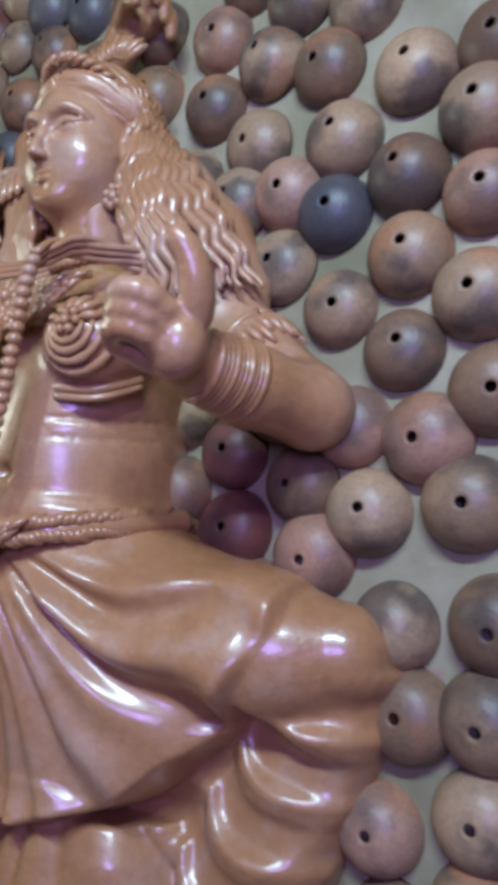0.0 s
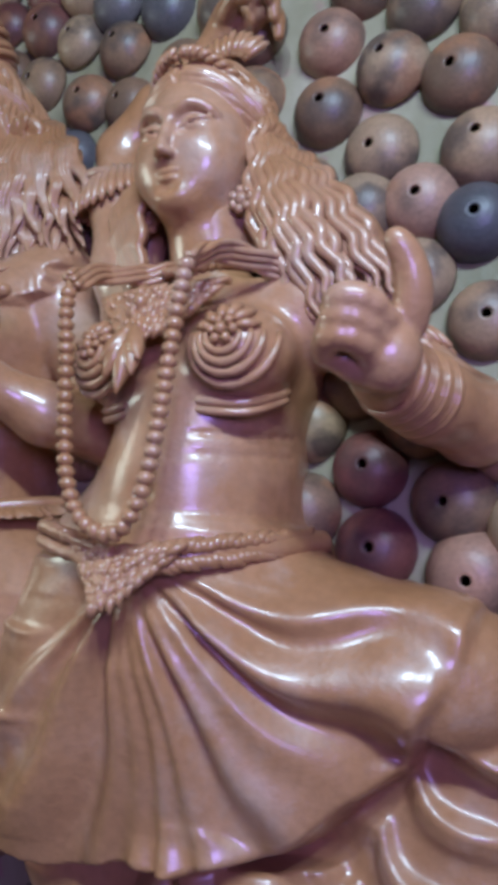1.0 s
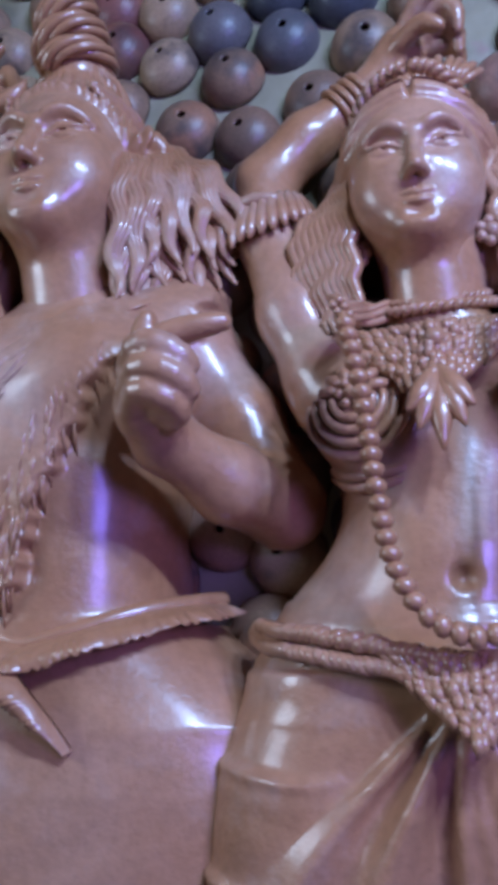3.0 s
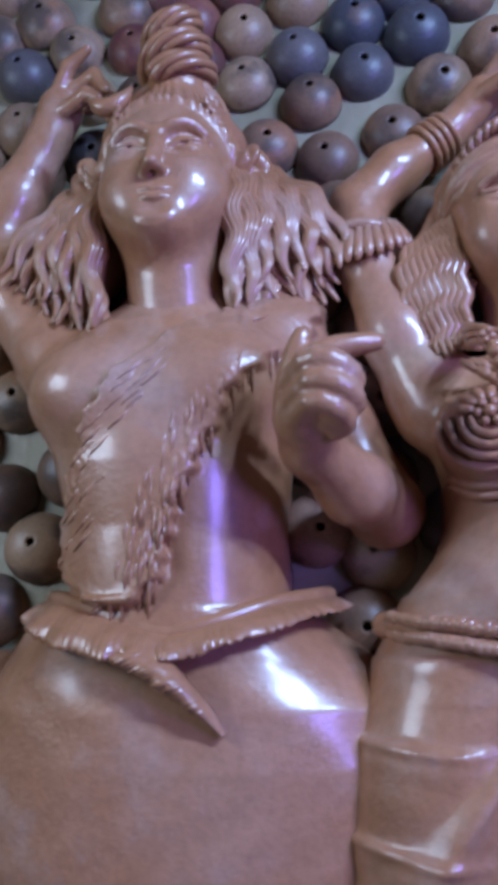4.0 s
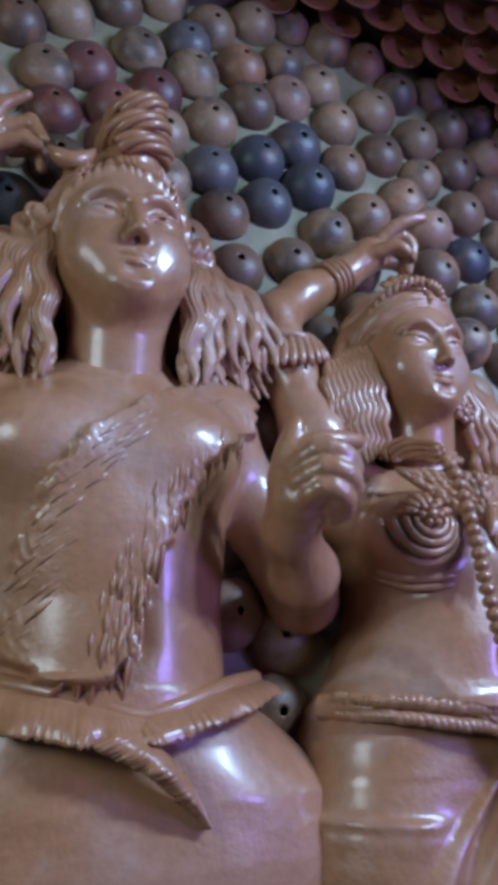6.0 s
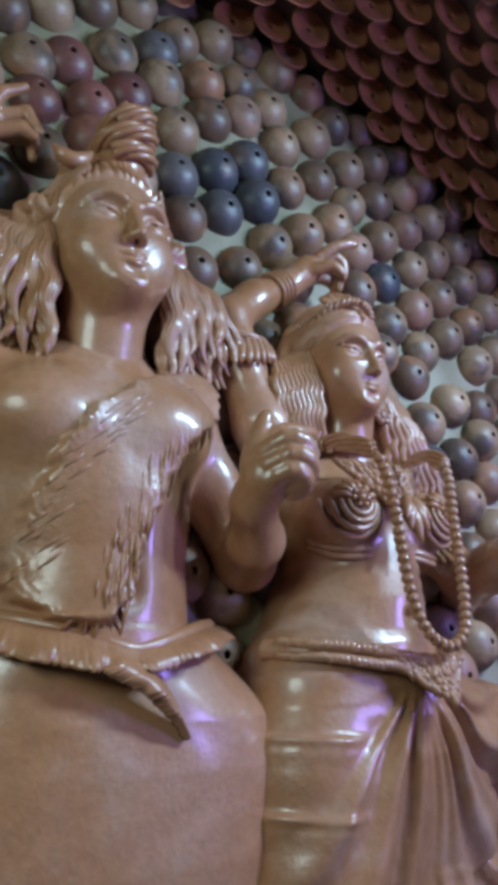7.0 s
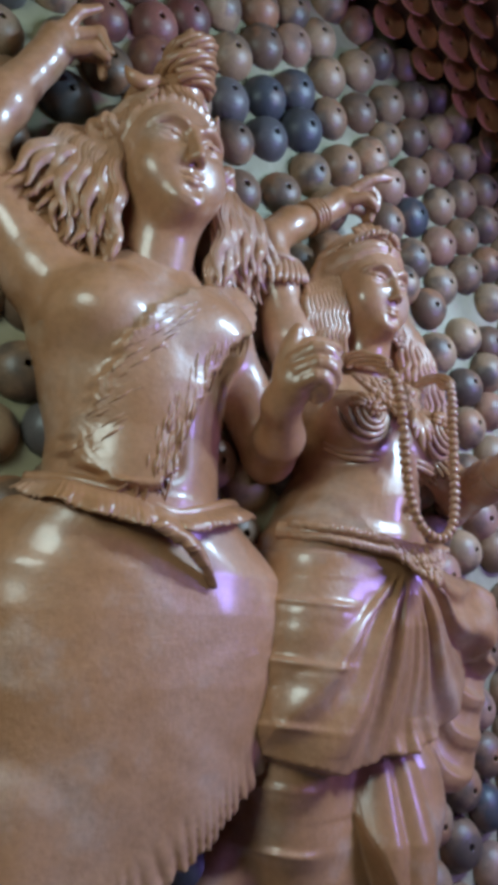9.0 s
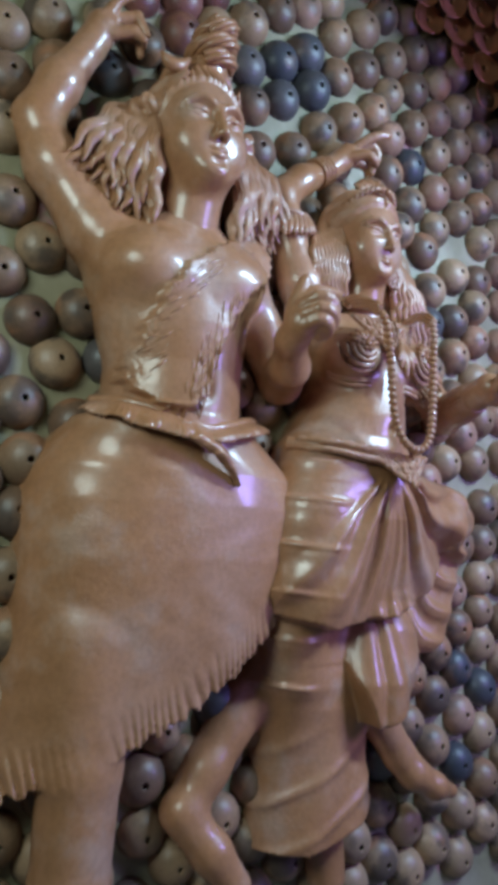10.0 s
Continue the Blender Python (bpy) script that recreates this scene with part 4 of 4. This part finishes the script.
        for k, (dz, r) in enumerate(((-0.062, 0.0075), (-0.075, 0.006))):
            pile.tube(curve([(c[0] - e * 0.085, -0.19, 1.64 + dz * 0.6), (c[0] - e * 0.04, -0.235, 1.652 + dz), (c[0] + e * 0.02, -0.215, 1.65 + dz), (c[0] + e * 0.05, -0.16, 1.66 + dz * 0.8)], 20), r, 7)
    def petal(root, tip, r, bulge=0.01):
        line = curve([root, (np.array(root) + tip) / 2 + (0, -bulge, 0), tip], 9)
        pile.tube(line, [r * k for k in (0.5, 0.75, 0.95, 1.0, 1.0, 0.9, 0.75, 0.5, 0.2)], 7)

    def scales(cx, top, low, half, y_side, y_mid, y_tip, r, rows):
        """A triangle of overlapping leaves that hangs from a band."""
        for i in range(rows):
            t = i / (rows - 1)
            wide = half * (1 - t) ** 0.9 + 0.004
            many = max(1, int(2 * wide / (1.5 * r)))
            for k in range(many + 1):
                x = wide * (2 * k / many - 1) if many > 1 else (k - 0.5) * r
                s0 = abs(x) / half
                y = (y_mid * (1 - t) + y_tip * t) * (1 - s0) + y_side * s0
                z = top - (top - low) * t * 0.86 + 0.1 * abs(x)
                root = (cx + x, y + 0.004, z + r)
                tip = (cx + x * 0.75 + lab.uniform(-0.006, 0.006), y - 0.006, z - 2.6 * r + lab.uniform(-0.006, 0.004))
                petal(root, tip, r * lab.uniform(0.7, 1.15), lab.uniform(0.003, 0.008))

    scales(-0.018, 1.742, 1.64, 0.108, -0.235, -0.272, -0.305, 0.0062, 12)
    for x in np.arange(-0.095, 0.096, 0.0095):
        pile.bead((x - 0.014, -0.23 + 0.25 * abs(x) - 0.01, 1.75 + 0.12 * abs(x)), 0.0068, 7)
    pile.bead((-0.014, -0.285, 1.72), 0.012)
    for a, l in ((0, 0.07), (0.45, 0.052), (-0.45, 0.052), (0.9, 0.042), (-0.9, 0.042)):
        tip = (-0.014 + l * math.sin(a), -0.322, 1.655 - l * math.cos(a))
        pile.tube(curve([(-0.014, -0.295, 1.685), (-0.014 + 0.5 * l * math.sin(a * 1.3), -0.312, 1.66 - 0.5 * l * math.cos(a)), tip], 9), [0.005, 0.009, 0.012, 0.0135, 0.013, 0.011, 0.008, 0.005, 0.002], 7)
    # waist band of carved leaves with a hanging point
    band = curve([(-0.252, -0.15, 1.415), (-0.195, -0.226, 1.405), (-0.09, -0.272, 1.388), (-0.005, -0.287, 1.375), (0.08, -0.255, 1.385), (0.14, -0.165, 1.4), (0.165, -0.06, 1.41)], 150)
    for k in range(2, 144, 2):
        p, q = band[k], band[k + 5]
        for up in (-1, 1):
            petal(p + (0, -0.012, up * 0.004), q + (0, -0.013, up * 0.018 + lab.uniform(-0.004, 0.004)), 0.0085, 0.008)
    pile.tube(band + (0, 0.006, 0), 0.019, 8)
    scales(-0.006, 1.385, 1.312, 0.088, -0.29, -0.312, -0.338, 0.006, 10)
    # armlet, bangles
    for n in range(17):
        a = radians(-110 + 220 * n / 16)
        root = np.array((-0.238 + 0.051 * math.sin(a), -0.088 - 0.051 * math.cos(a), 2.038 + 0.015 * math.sin(a)))
        drop = 0.05 + 0.02 * math.cos(a) ** 2
        pile.tube(curve([root, root + (0.01 * math.sin(a), -0.01, -0.5 * drop), root + (0.024 * math.sin(a), -0.016, -drop)], 7), [0.005, 0.007, 0.0085, 0.0095, 0.0095, 0.008, 0.0035], 7)
    pile.ring((-0.242, -0.09, 2.035), (0.1, 0.0, 1), 0.051, 0.01)
    for k in range(4):
        pile.ring((-0.128 + 0.012 * k, -0.062, 2.215 + 0.0085 * k), (0.8, 0.04, 0.57), 0.041 - 0.001 * k, 0.0058)
    for k in range(10):
        t = k / 9
        pile.ring((0.345 - 0.02 * t, -0.182 - 0.058 * t, 1.5905 + 0.0085 * t), (-0.3, -0.92, 0.15), 0.0505 - 0.007 * t, 0.0048 if k % 3 else 0.006)
    along = np.array((0.79, 0.06, -0.61))
    front = np.array((0.1, -0.98, 0.05))
    over = np.cross(front, along)
    over /= np.linalg.norm(over)
    middle = np.array((0.265, -0.062, 1.672))
    pile.ring(middle, along, 0.06, 0.008)
    for n in range(23):
        a = radians(-130 + 260 * n / 22)
        out = front * math.cos(a) + over * math.sin(a)
        root = middle + 0.058 * out
        long = 0.045 + 0.02 * (n % 3) / 2
        pile.tube(curve([root, root + 0.5 * long * along + 0.006 * out, root + long * along + 0.004 * out], 7), [0.005, 0.0065, 0.0075, 0.008, 0.0078, 0.006, 0.003], 6)
    ob = pile.finish("goddess_statue", PAINT)
    return tagged(ob, "varnished terracotta relief statue of a dancing woman, fixed to the wall", "statue")


def man():
    lab = random.Random(23)
    s = Sculpt((-1.12, -0.44, 0.25), (-0.08, 0.01, 2.5), 0.0042)
    s.loft([(1.38, -0.55, -0.06, 0.19, 0.175), (1.46, -0.55, -0.07, 0.17, 0.165), (1.55, -0.552, -0.075, 0.168, 0.16), (1.64, -0.56, -0.075, 0.185, 0.17), (1.74, -0.568, -0.07, 0.208, 0.175),
            (1.82, -0.575, -0.06, 0.215, 0.165), (1.88, -0.57, -0.06, 0.2, 0.13), (1.93, -0.56, -0.06, 0.12, 0.09)], 0.03)
    for x in (-0.665, -0.475):
        s.ball((x, -0.16, 1.765), (0.106, 0.095, 0.082), 0.04)
    for x in (-0.76, -0.385):
        s.ball((x, -0.075, 1.86), 0.07, 0.05)
    s.chain([(-0.55, -0.08, 1.88), (-0.55, -0.11, 2.02)], [0.08, 0.066], 0.05)
    s.capsule((-0.55, -0.24, 1.7), (-0.55, -0.235, 1.5), 0.008, 0.012, 0.04, True)
    # raised arm
    s.chain([(-0.77, -0.07, 1.87), (-0.87, -0.055, 2.0), (-0.915, -0.05, 2.1)], [0.072, 0.064, 0.055], 0.03)
    s.chain([(-0.915, -0.05, 2.1), (-0.875, -0.06, 2.2), (-0.815, -0.075, 2.31)], [0.056, 0.052, 0.036], 0.02)
    s.chain([(-0.815, -0.075, 2.31), (-0.79, -0.085, 2.365)], [0.036, 0.042], 0.02)
    s.chain([(-0.79, -0.105, 2.38), (-0.765, -0.12, 2.43), (-0.725, -0.13, 2.455)], [0.016, 0.014, 0.009], 0.006)
    for n in range(3):
        s.chain([(-0.765 + 0.012 * n, -0.1 + 0.014 * n, 2.39 - 0.006 * n), (-0.715 + 0.01 * n, -0.115 + 0.016 * n, 2.41 - 0.014 * n), (-0.69, -0.12 + 0.016 * n, 2.37 - 0.018 * n)], [0.015, 0.014, 0.01], 0.005)
    s.chain([(-0.77, -0.11, 2.345), (-0.725, -0.125, 2.36), (-0.7, -0.13, 2.345)], [0.016, 0.014, 0.01], 0.006)
    # bent arm, hand before the chest
    s.chain([(-0.385, -0.08, 1.85), (-0.3, -0.06, 1.72), (-0.235, -0.07, 1.585)], [0.068, 0.058, 0.055], 0.03)
    s.chain([(-0.235, -0.08, 1.585), (-0.28, -0.18, 1.6), (-0.335, -0.265, 1.64)], [0.056, 0.05, 0.036], 0.02)
    s.chain([(-0.335, -0.265, 1.64), (-0.338, -0.3, 1.665)], [0.038, 0.04], 0.02)
    s.ball((-0.338, -0.312, 1.682), (0.036, 0.034, 0.05), 0.02)
    finger(s, [(-0.345, -0.315, 1.715), (-0.318, -0.325, 1.742), (-0.284, -0.325, 1.752), (-0.245, -0.318, 1.758)], 0.0165, 0.005)
    finger(s, [(-0.352, -0.33, 1.705), (-0.328, -0.36, 1.722), (-0.298, -0.366, 1.716), (-0.276, -0.35, 1.7), (-0.29, -0.335, 1.688)], 0.0165, 0.0035)
    finger(s, [(-0.35, -0.335, 1.682), (-0.322, -0.364, 1.695), (-0.292, -0.365, 1.686), (-0.276, -0.345, 1.672), (-0.292, -0.332, 1.66)], 0.016, 0.0035)
    finger(s, [(-0.348, -0.33, 1.657), (-0.325, -0.36, 1.67), (-0.298, -0.358, 1.66), (-0.288, -0.338, 1.648), (-0.302, -0.326, 1.64)], 0.015, 0.0035)
    s.ball((-0.308, -0.338, 1.668), (0.022, 0.02, 0.03), 0.01)
    finger(s, [(-0.362, -0.3, 1.69), (-0.352, -0.31, 1.735), (-0.338, -0.318, 1.775)], 0.0165, 0.006)

    # hide skirt with a slanting fringed hem
    def hem(X):
        jag = 0.010 * np.abs(np.sin(X * 61 + 2 * np.sin(X * 23))) + 0.006 * np.sin(X * 143)
        return jag + np.interp(X, [-0.95, -0.88, -0.75, -0.656, -0.515, -0.4, -0.276, -0.2, -0.15], [0.61, 0.625, 0.682, 0.718, 0.785, 0.87, 0.965, 1.06, 1.14])

    def hide(X, Y, Z):
        lump = 0.0016 * np.sin(X * 13 + 2 * np.sin(Z * 7)) * np.sin(Z * 11 + 3 * X) + 0.001 * np.sin(X * 41 + 3 * np.sin(Z * 19)) * np.sin(Z * 37 + X * 9)
        edge = np.clip((hem(X) + 0.10 - Z) / 0.10, 0, 1)
        return (lump + edge * 0.010 * (np.abs(np.sin((X * 1.2 + 0.35 * Z) * 120 + 2 * np.sin(X * 31))) - 0.5)) * (Y < -0.03)

    s.loft([(0.58, -0.585, -0.0, 0.34, 0.17), (0.75, -0.565, -0.0, 0.335, 0.19), (0.95, -0.545, -0.0, 0.335, 0.22), (1.12, -0.53, -0.0, 0.35, 0.24), (1.24, -0.52, -0.0, 0.362, 0.245), (1.31, -0.525, -0.005, 0.343, 0.238), (1.37, -0.545, -0.01, 0.285, 0.225), (1.43, -0.56, -0.03, 0.22, 0.2)],
           0.015, hide, lower=hem, power=2.3)
    # legs
    s.chain([(-0.72, -0.09, 0.95), (-0.725, -0.1, 0.68), (-0.73, -0.1, 0.45), (-0.74, -0.09, 0.28)], [0.11, 0.088, 0.082, 0.07], 0.02)
    pile = Pile()

    # the slung hide, laid from one shoulder across the belly
    sl, (X, Y, Z) = s.box((-0.86, -0.4, 1.42), (-0.28, -0.03, 1.96), 0.0)
    zz = Z.ravel()
    left_edge = ([1.40, 1.459, 1.506, 1.607, 1.709, 1.783, 1.87, 1.95], [-0.66, -0.665, -0.72, -0.695, -0.652, -0.598, -0.478, -0.40])
    right_edge = ([1.40, 1.444, 1.493, 1.563, 1.6, 1.682, 1.716, 1.749, 1.827, 1.9], [-0.575, -0.57, -0.534, -0.524, -0.51, -0.468, -0.446, -0.424, -0.335, -0.31])
    edge_l = np.interp(zz, *left_edge)[None, None, :]
    edge_r = np.interp(zz, *right_edge)[None, None, :]
    wob = 0.005 * np.sin(Z * 90) + 0.004 * np.sin(Z * 217 + 1)
    inband = np.minimum(X - edge_l + wob, edge_r - X + wob)
    comb = 0.003 * np.abs(np.sin((X * 0.75 + Z * 0.65) * 300 + 3 * np.sin(Z * 60))) * np.clip(1 - inband / 0.045, 0, 1)
    lift = np.clip(inband / 0.006, 0, 1) * (0.016 + comb) * np.clip((-Y - 0.04) / 0.03, 0, 1) * np.clip((Z - 1.44 - 0.1 * np.clip(-0.6 - X, 0, 1)) / 0.008, 0, 1)
    s.d[sl] -= lift.astype(np.float32)

    def skin(x, z):
        """Front of the chest at x, z."""
        i, k = int(round((x - s.lo[0]) / s.h)), int(round((z - s.lo[2]) / s.h))
        column = s.d[i, :, k] < 0
        return s.lo[1] + s.h * int(np.argmax(column)) if column.any() else None

    tufts = []
    for side in (0, 1):
        for z in np.arange(1.47, 1.88 if side == 0 else 1.8, 0.0027):
            x = np.interp(z, *(right_edge if side else left_edge))
            deep = lab.random() ** 1.6
            l = lab.uniform(0.03, 0.05) if side else lab.uniform(0.04, 0.075)
            if side == 0:
                x += 0.035 + 0.05 * deep
                q = (x - 0.72 * l, z - 0.62 * l)
            else:
                x -= 0.006 + 0.06 * deep
                q = (x - 0.12 * l, z - 1.25 * l)
            y0, y1 = skin(x, z), skin(*q)
            if y0 is not None and y1 is not None and abs(y0 - y1) < 0.04:
                p0, p1 = np.array((x, y0, z)), np.array((q[0], y1 - 0.001, q[1]))
                tufts.append((p0 + (0, 0.001, 0), (p0 + p1) / 2 + (0, -0.001, 0), p1))

    hs = Sculpt((-0.76, -0.34, 1.88), (-0.35, -0.0, 2.45), 0.002)
    hs.capsule((-0.553, -0.1, 1.88), (-0.556, -0.15, 2.06), 0.078, 0.08, 0.03)
    at = head(hs, (-0.558, -0.14, 2.128), 1.39, 2, -1)
    hs.ball(at(0, 0.02, 0.036), (0.113, 0.121, 0.124), 0.006)
    for e in (-1, 1):
        hs.ball(at(e * 0.08, 0.0, -0.005), (0.014, 0.016, 0.03), 0.01)
        hs.ball(at(e * 0.091, 0.0, 0.002), (0.016, 0.02, 0.036), 0.01)
        hs.chain([at(e * 0.086, -0.02, 0.016), at(e * 0.1, -0.014, 0.03), at(e * 0.112, 0.002, 0.022), at(e * 0.11, 0.004, 0.0), at(e * 0.1, -0.004, -0.022), at(e * 0.09, -0.014, -0.034)], [0.005, 0.007, 0.008, 0.008, 0.009, 0.01], 0.006)
        hs.ball(at(e * 0.102, -0.014, 0.004), (0.008, 0.011, 0.016), 0.006, True)
    combed_hair(hs, at, 1.39, 26, False, [-0.1, -0.075, -0.05, -0.03, -0.01, 0.03, 0.08], [0.086, 0.076, 0.05, 0.018, -0.01, -0.06, -0.09], 0.0045)
    hs.chain([(-0.55, -0.125, 2.24), (-0.545, -0.155, 2.31)], [0.08, 0.056], 0.02)
    hs.ball((-0.54, -0.178, 2.37), (0.045, 0.045, 0.048), 0.01)
    pile.sculpt(hs)
    s.chain([(-0.66, -0.09, 2.14), (-0.71, -0.09, 2.03), (-0.755, -0.085, 1.94)], [0.045, 0.058, 0.045], 0.03)
    s.chain([(-0.455, -0.09, 2.14), (-0.41, -0.09, 2.03), (-0.365, -0.085, 1.93)], [0.045, 0.055, 0.04], 0.03)
    pile.sculpt(s)
    for t in tufts:
        pile.tube(t, [0.0008, 0.0031, 0.0006], 5)
    for e in (-1, 1):
        for n in range(24):
            u = (n % 8) / 7
            lay = n // 8
            cx = -0.56
            start = (cx + e * (0.108 + 0.018 * u), -0.15 + 0.07 * u + 0.012 * lay, 2.16 - 0.035 * lay + 0.05 * u)
            mid = (cx + e * (0.118 + 0.1 * u + 0.008 * lay), -0.185 + 0.06 * u + 0.016 * lay, 2.07 + 0.045 * u - 0.03 * lay)
            low = (cx + e * (0.115 + 0.155 * u), -0.19 + 0.05 * u + 0.016 * lay, 1.98 + 0.07 * u - 0.03 * lay)
            end = (cx + e * (0.11 + 0.19 * u + lab.uniform(-0.012, 0.012)), -0.185 + 0.05 * u + 0.014 * lay, 1.88 + 0.11 * u - 0.02 * lay + lab.uniform(-0.02, 0.02))
            clump(pile, [start, mid, low, end], lab.uniform(0.03, 0.04), lab.uniform(0.0056, 0.0068), 6, lab.uniform(0.005, 0.0085), lab.uniform(0.085, 0.12), u * 2.2 + lay * 2.0 + lab.uniform(-0.6, 0.6))
        # hair combed back over the ears
        for n in range(9):
            v = n / 8
            clump(pile, [at(e * (0.05 + 0.03 * v), -0.062 + 0.04 * v, 0.078 - 0.04 * v), at(e * (0.078 + 0.008 * v), -0.02 + 0.03 * v, 0.066 - 0.03 * v), at(e * 0.096, 0.02 + 0.02 * v, 0.03), at(e * (0.105 + 0.02 * v), 0.03, -0.03)], 0.012, 0.0042, 3, 0.002, 0.05, n * 1.1, 24)
    for n in range(34):
        a = radians(-104 + 208 * n / 33)
        start = at(0.076 * math.sin(a), -0.052 + 0.05 * abs(math.sin(a)), 0.052 + 0.046 * math.cos(a))
        end = (-0.546 + 0.052 * math.sin(a), -0.168 - 0.032 * math.cos(a), 2.312)
        hair_lock(pile, start, at(0.068 * math.sin(a), -0.042 + 0.03 * abs(math.sin(a)), 0.095 + 0.03 * math.cos(a)), end, 0.0066, 0.002, 2, n * 0.8, 16)
    # the topknot: a thick twisted coil
    turns = []
    for k in range(46):
        v = k / 45
        a = -0.6 + 2 * math.pi * 2.9 * v
        R = float(np.interp(v, [0, 0.3, 0.6, 0.85, 1], [0.054, 0.05, 0.042, 0.034, 0.012]))
        turns.append((-0.542 + R * math.sin(a), -0.165 - 0.05 * v - R * math.cos(a), 2.312 + 0.1 * v + 0.008 * math.sin(a)))
    for o in range(5):
        base = curve(turns, 150)
        twist = np.linspace(0, 26, 150) + o * 1.257
        out = base - np.array((-0.542, -0.19, 0)) * (1, 1, 0)
        out[:, 2] = 0
        out /= np.linalg.norm(out, axis=1)[:, None] + 1e-9
        pile.tube(base + 0.0115 * (np.cos(twist)[:, None] * out + np.sin(twist)[:, None] * np.array((0, 0, 1.0))), 0.0082, 6)
    # crescent in the hair
    a = np.linspace(-1.1, 1.0, 12)
    pile.tube([(-0.648 + 0.042 * math.sin(t), -0.205, 2.295 - 0.04 * math.cos(t) + 0.018 * (t > 0) * t) for t in a], [0.003, 0.007, 0.011, 0.014, 0.0155, 0.016, 0.016, 0.0155, 0.014, 0.011, 0.007, 0.003], 9)
    for p in (at(-0.098, -0.02, -0.045), at(0.098, -0.02, -0.045)):
        pile.ring((p[0], p[1], p[2] - 0.018), (0.3, -1, 0), 0.017, 0.007, 20)
        pile.bead((p[0], p[1] - 0.006, p[2] - 0.04), 0.011)
    # waist hide: a ruffled flap with a hanging end
    top = [(-0.752, -0.09, 1.464), (-0.705, -0.165, 1.457), (-0.635, -0.217, 1.438), (-0.575, -0.232, 1.42), (-0.53, -0.236, 1.408)]
    low = [(-0.788, -0.11, 1.436), (-0.74, -0.197, 1.412), (-0.655, -0.255, 1.386), (-0.585, -0.272, 1.374), (-0.52, -0.276, 1.366)]
    pile.ribbon(top, low, 0.009, 0.005, 5, 240, 11, 0.004)
    right = [(-0.548, -0.232, 1.405), (-0.47, -0.225, 1.422), (-0.4, -0.185, 1.445), (-0.345, -0.125, 1.457), (-0.325, -0.08, 1.462)]
    low = [(-0.538, -0.27, 1.372), (-0.465, -0.264, 1.386), (-0.385, -0.226, 1.412), (-0.318, -0.155, 1.432), (-0.288, -0.09, 1.442)]
    pile.ribbon(right, low, 0.009, 0.005, 4, 200, 11, 0.004)
    pile.tube(curve([(x, y + 0.008, z) for x, y, z in top + right[1:]], 70), 0.0125, 8)
    pile.ribbon([(-0.545, -0.258, 1.396), (-0.505, -0.272, 1.362), (-0.472, -0.262, 1.322), (-0.452, -0.246, 1.288)], [(-0.6, -0.27, 1.378), (-0.548, -0.28, 1.352), (-0.498, -0.268, 1.318), (-0.458, -0.247, 1.284)], 0.008, 0.003, 3, 90, 9, 0.004)
    ob = pile.finish("god_statue", PAINT)
    return tagged(ob, "varnished terracotta relief statue of a man in a hide skirt", "statue")


woman()
man()
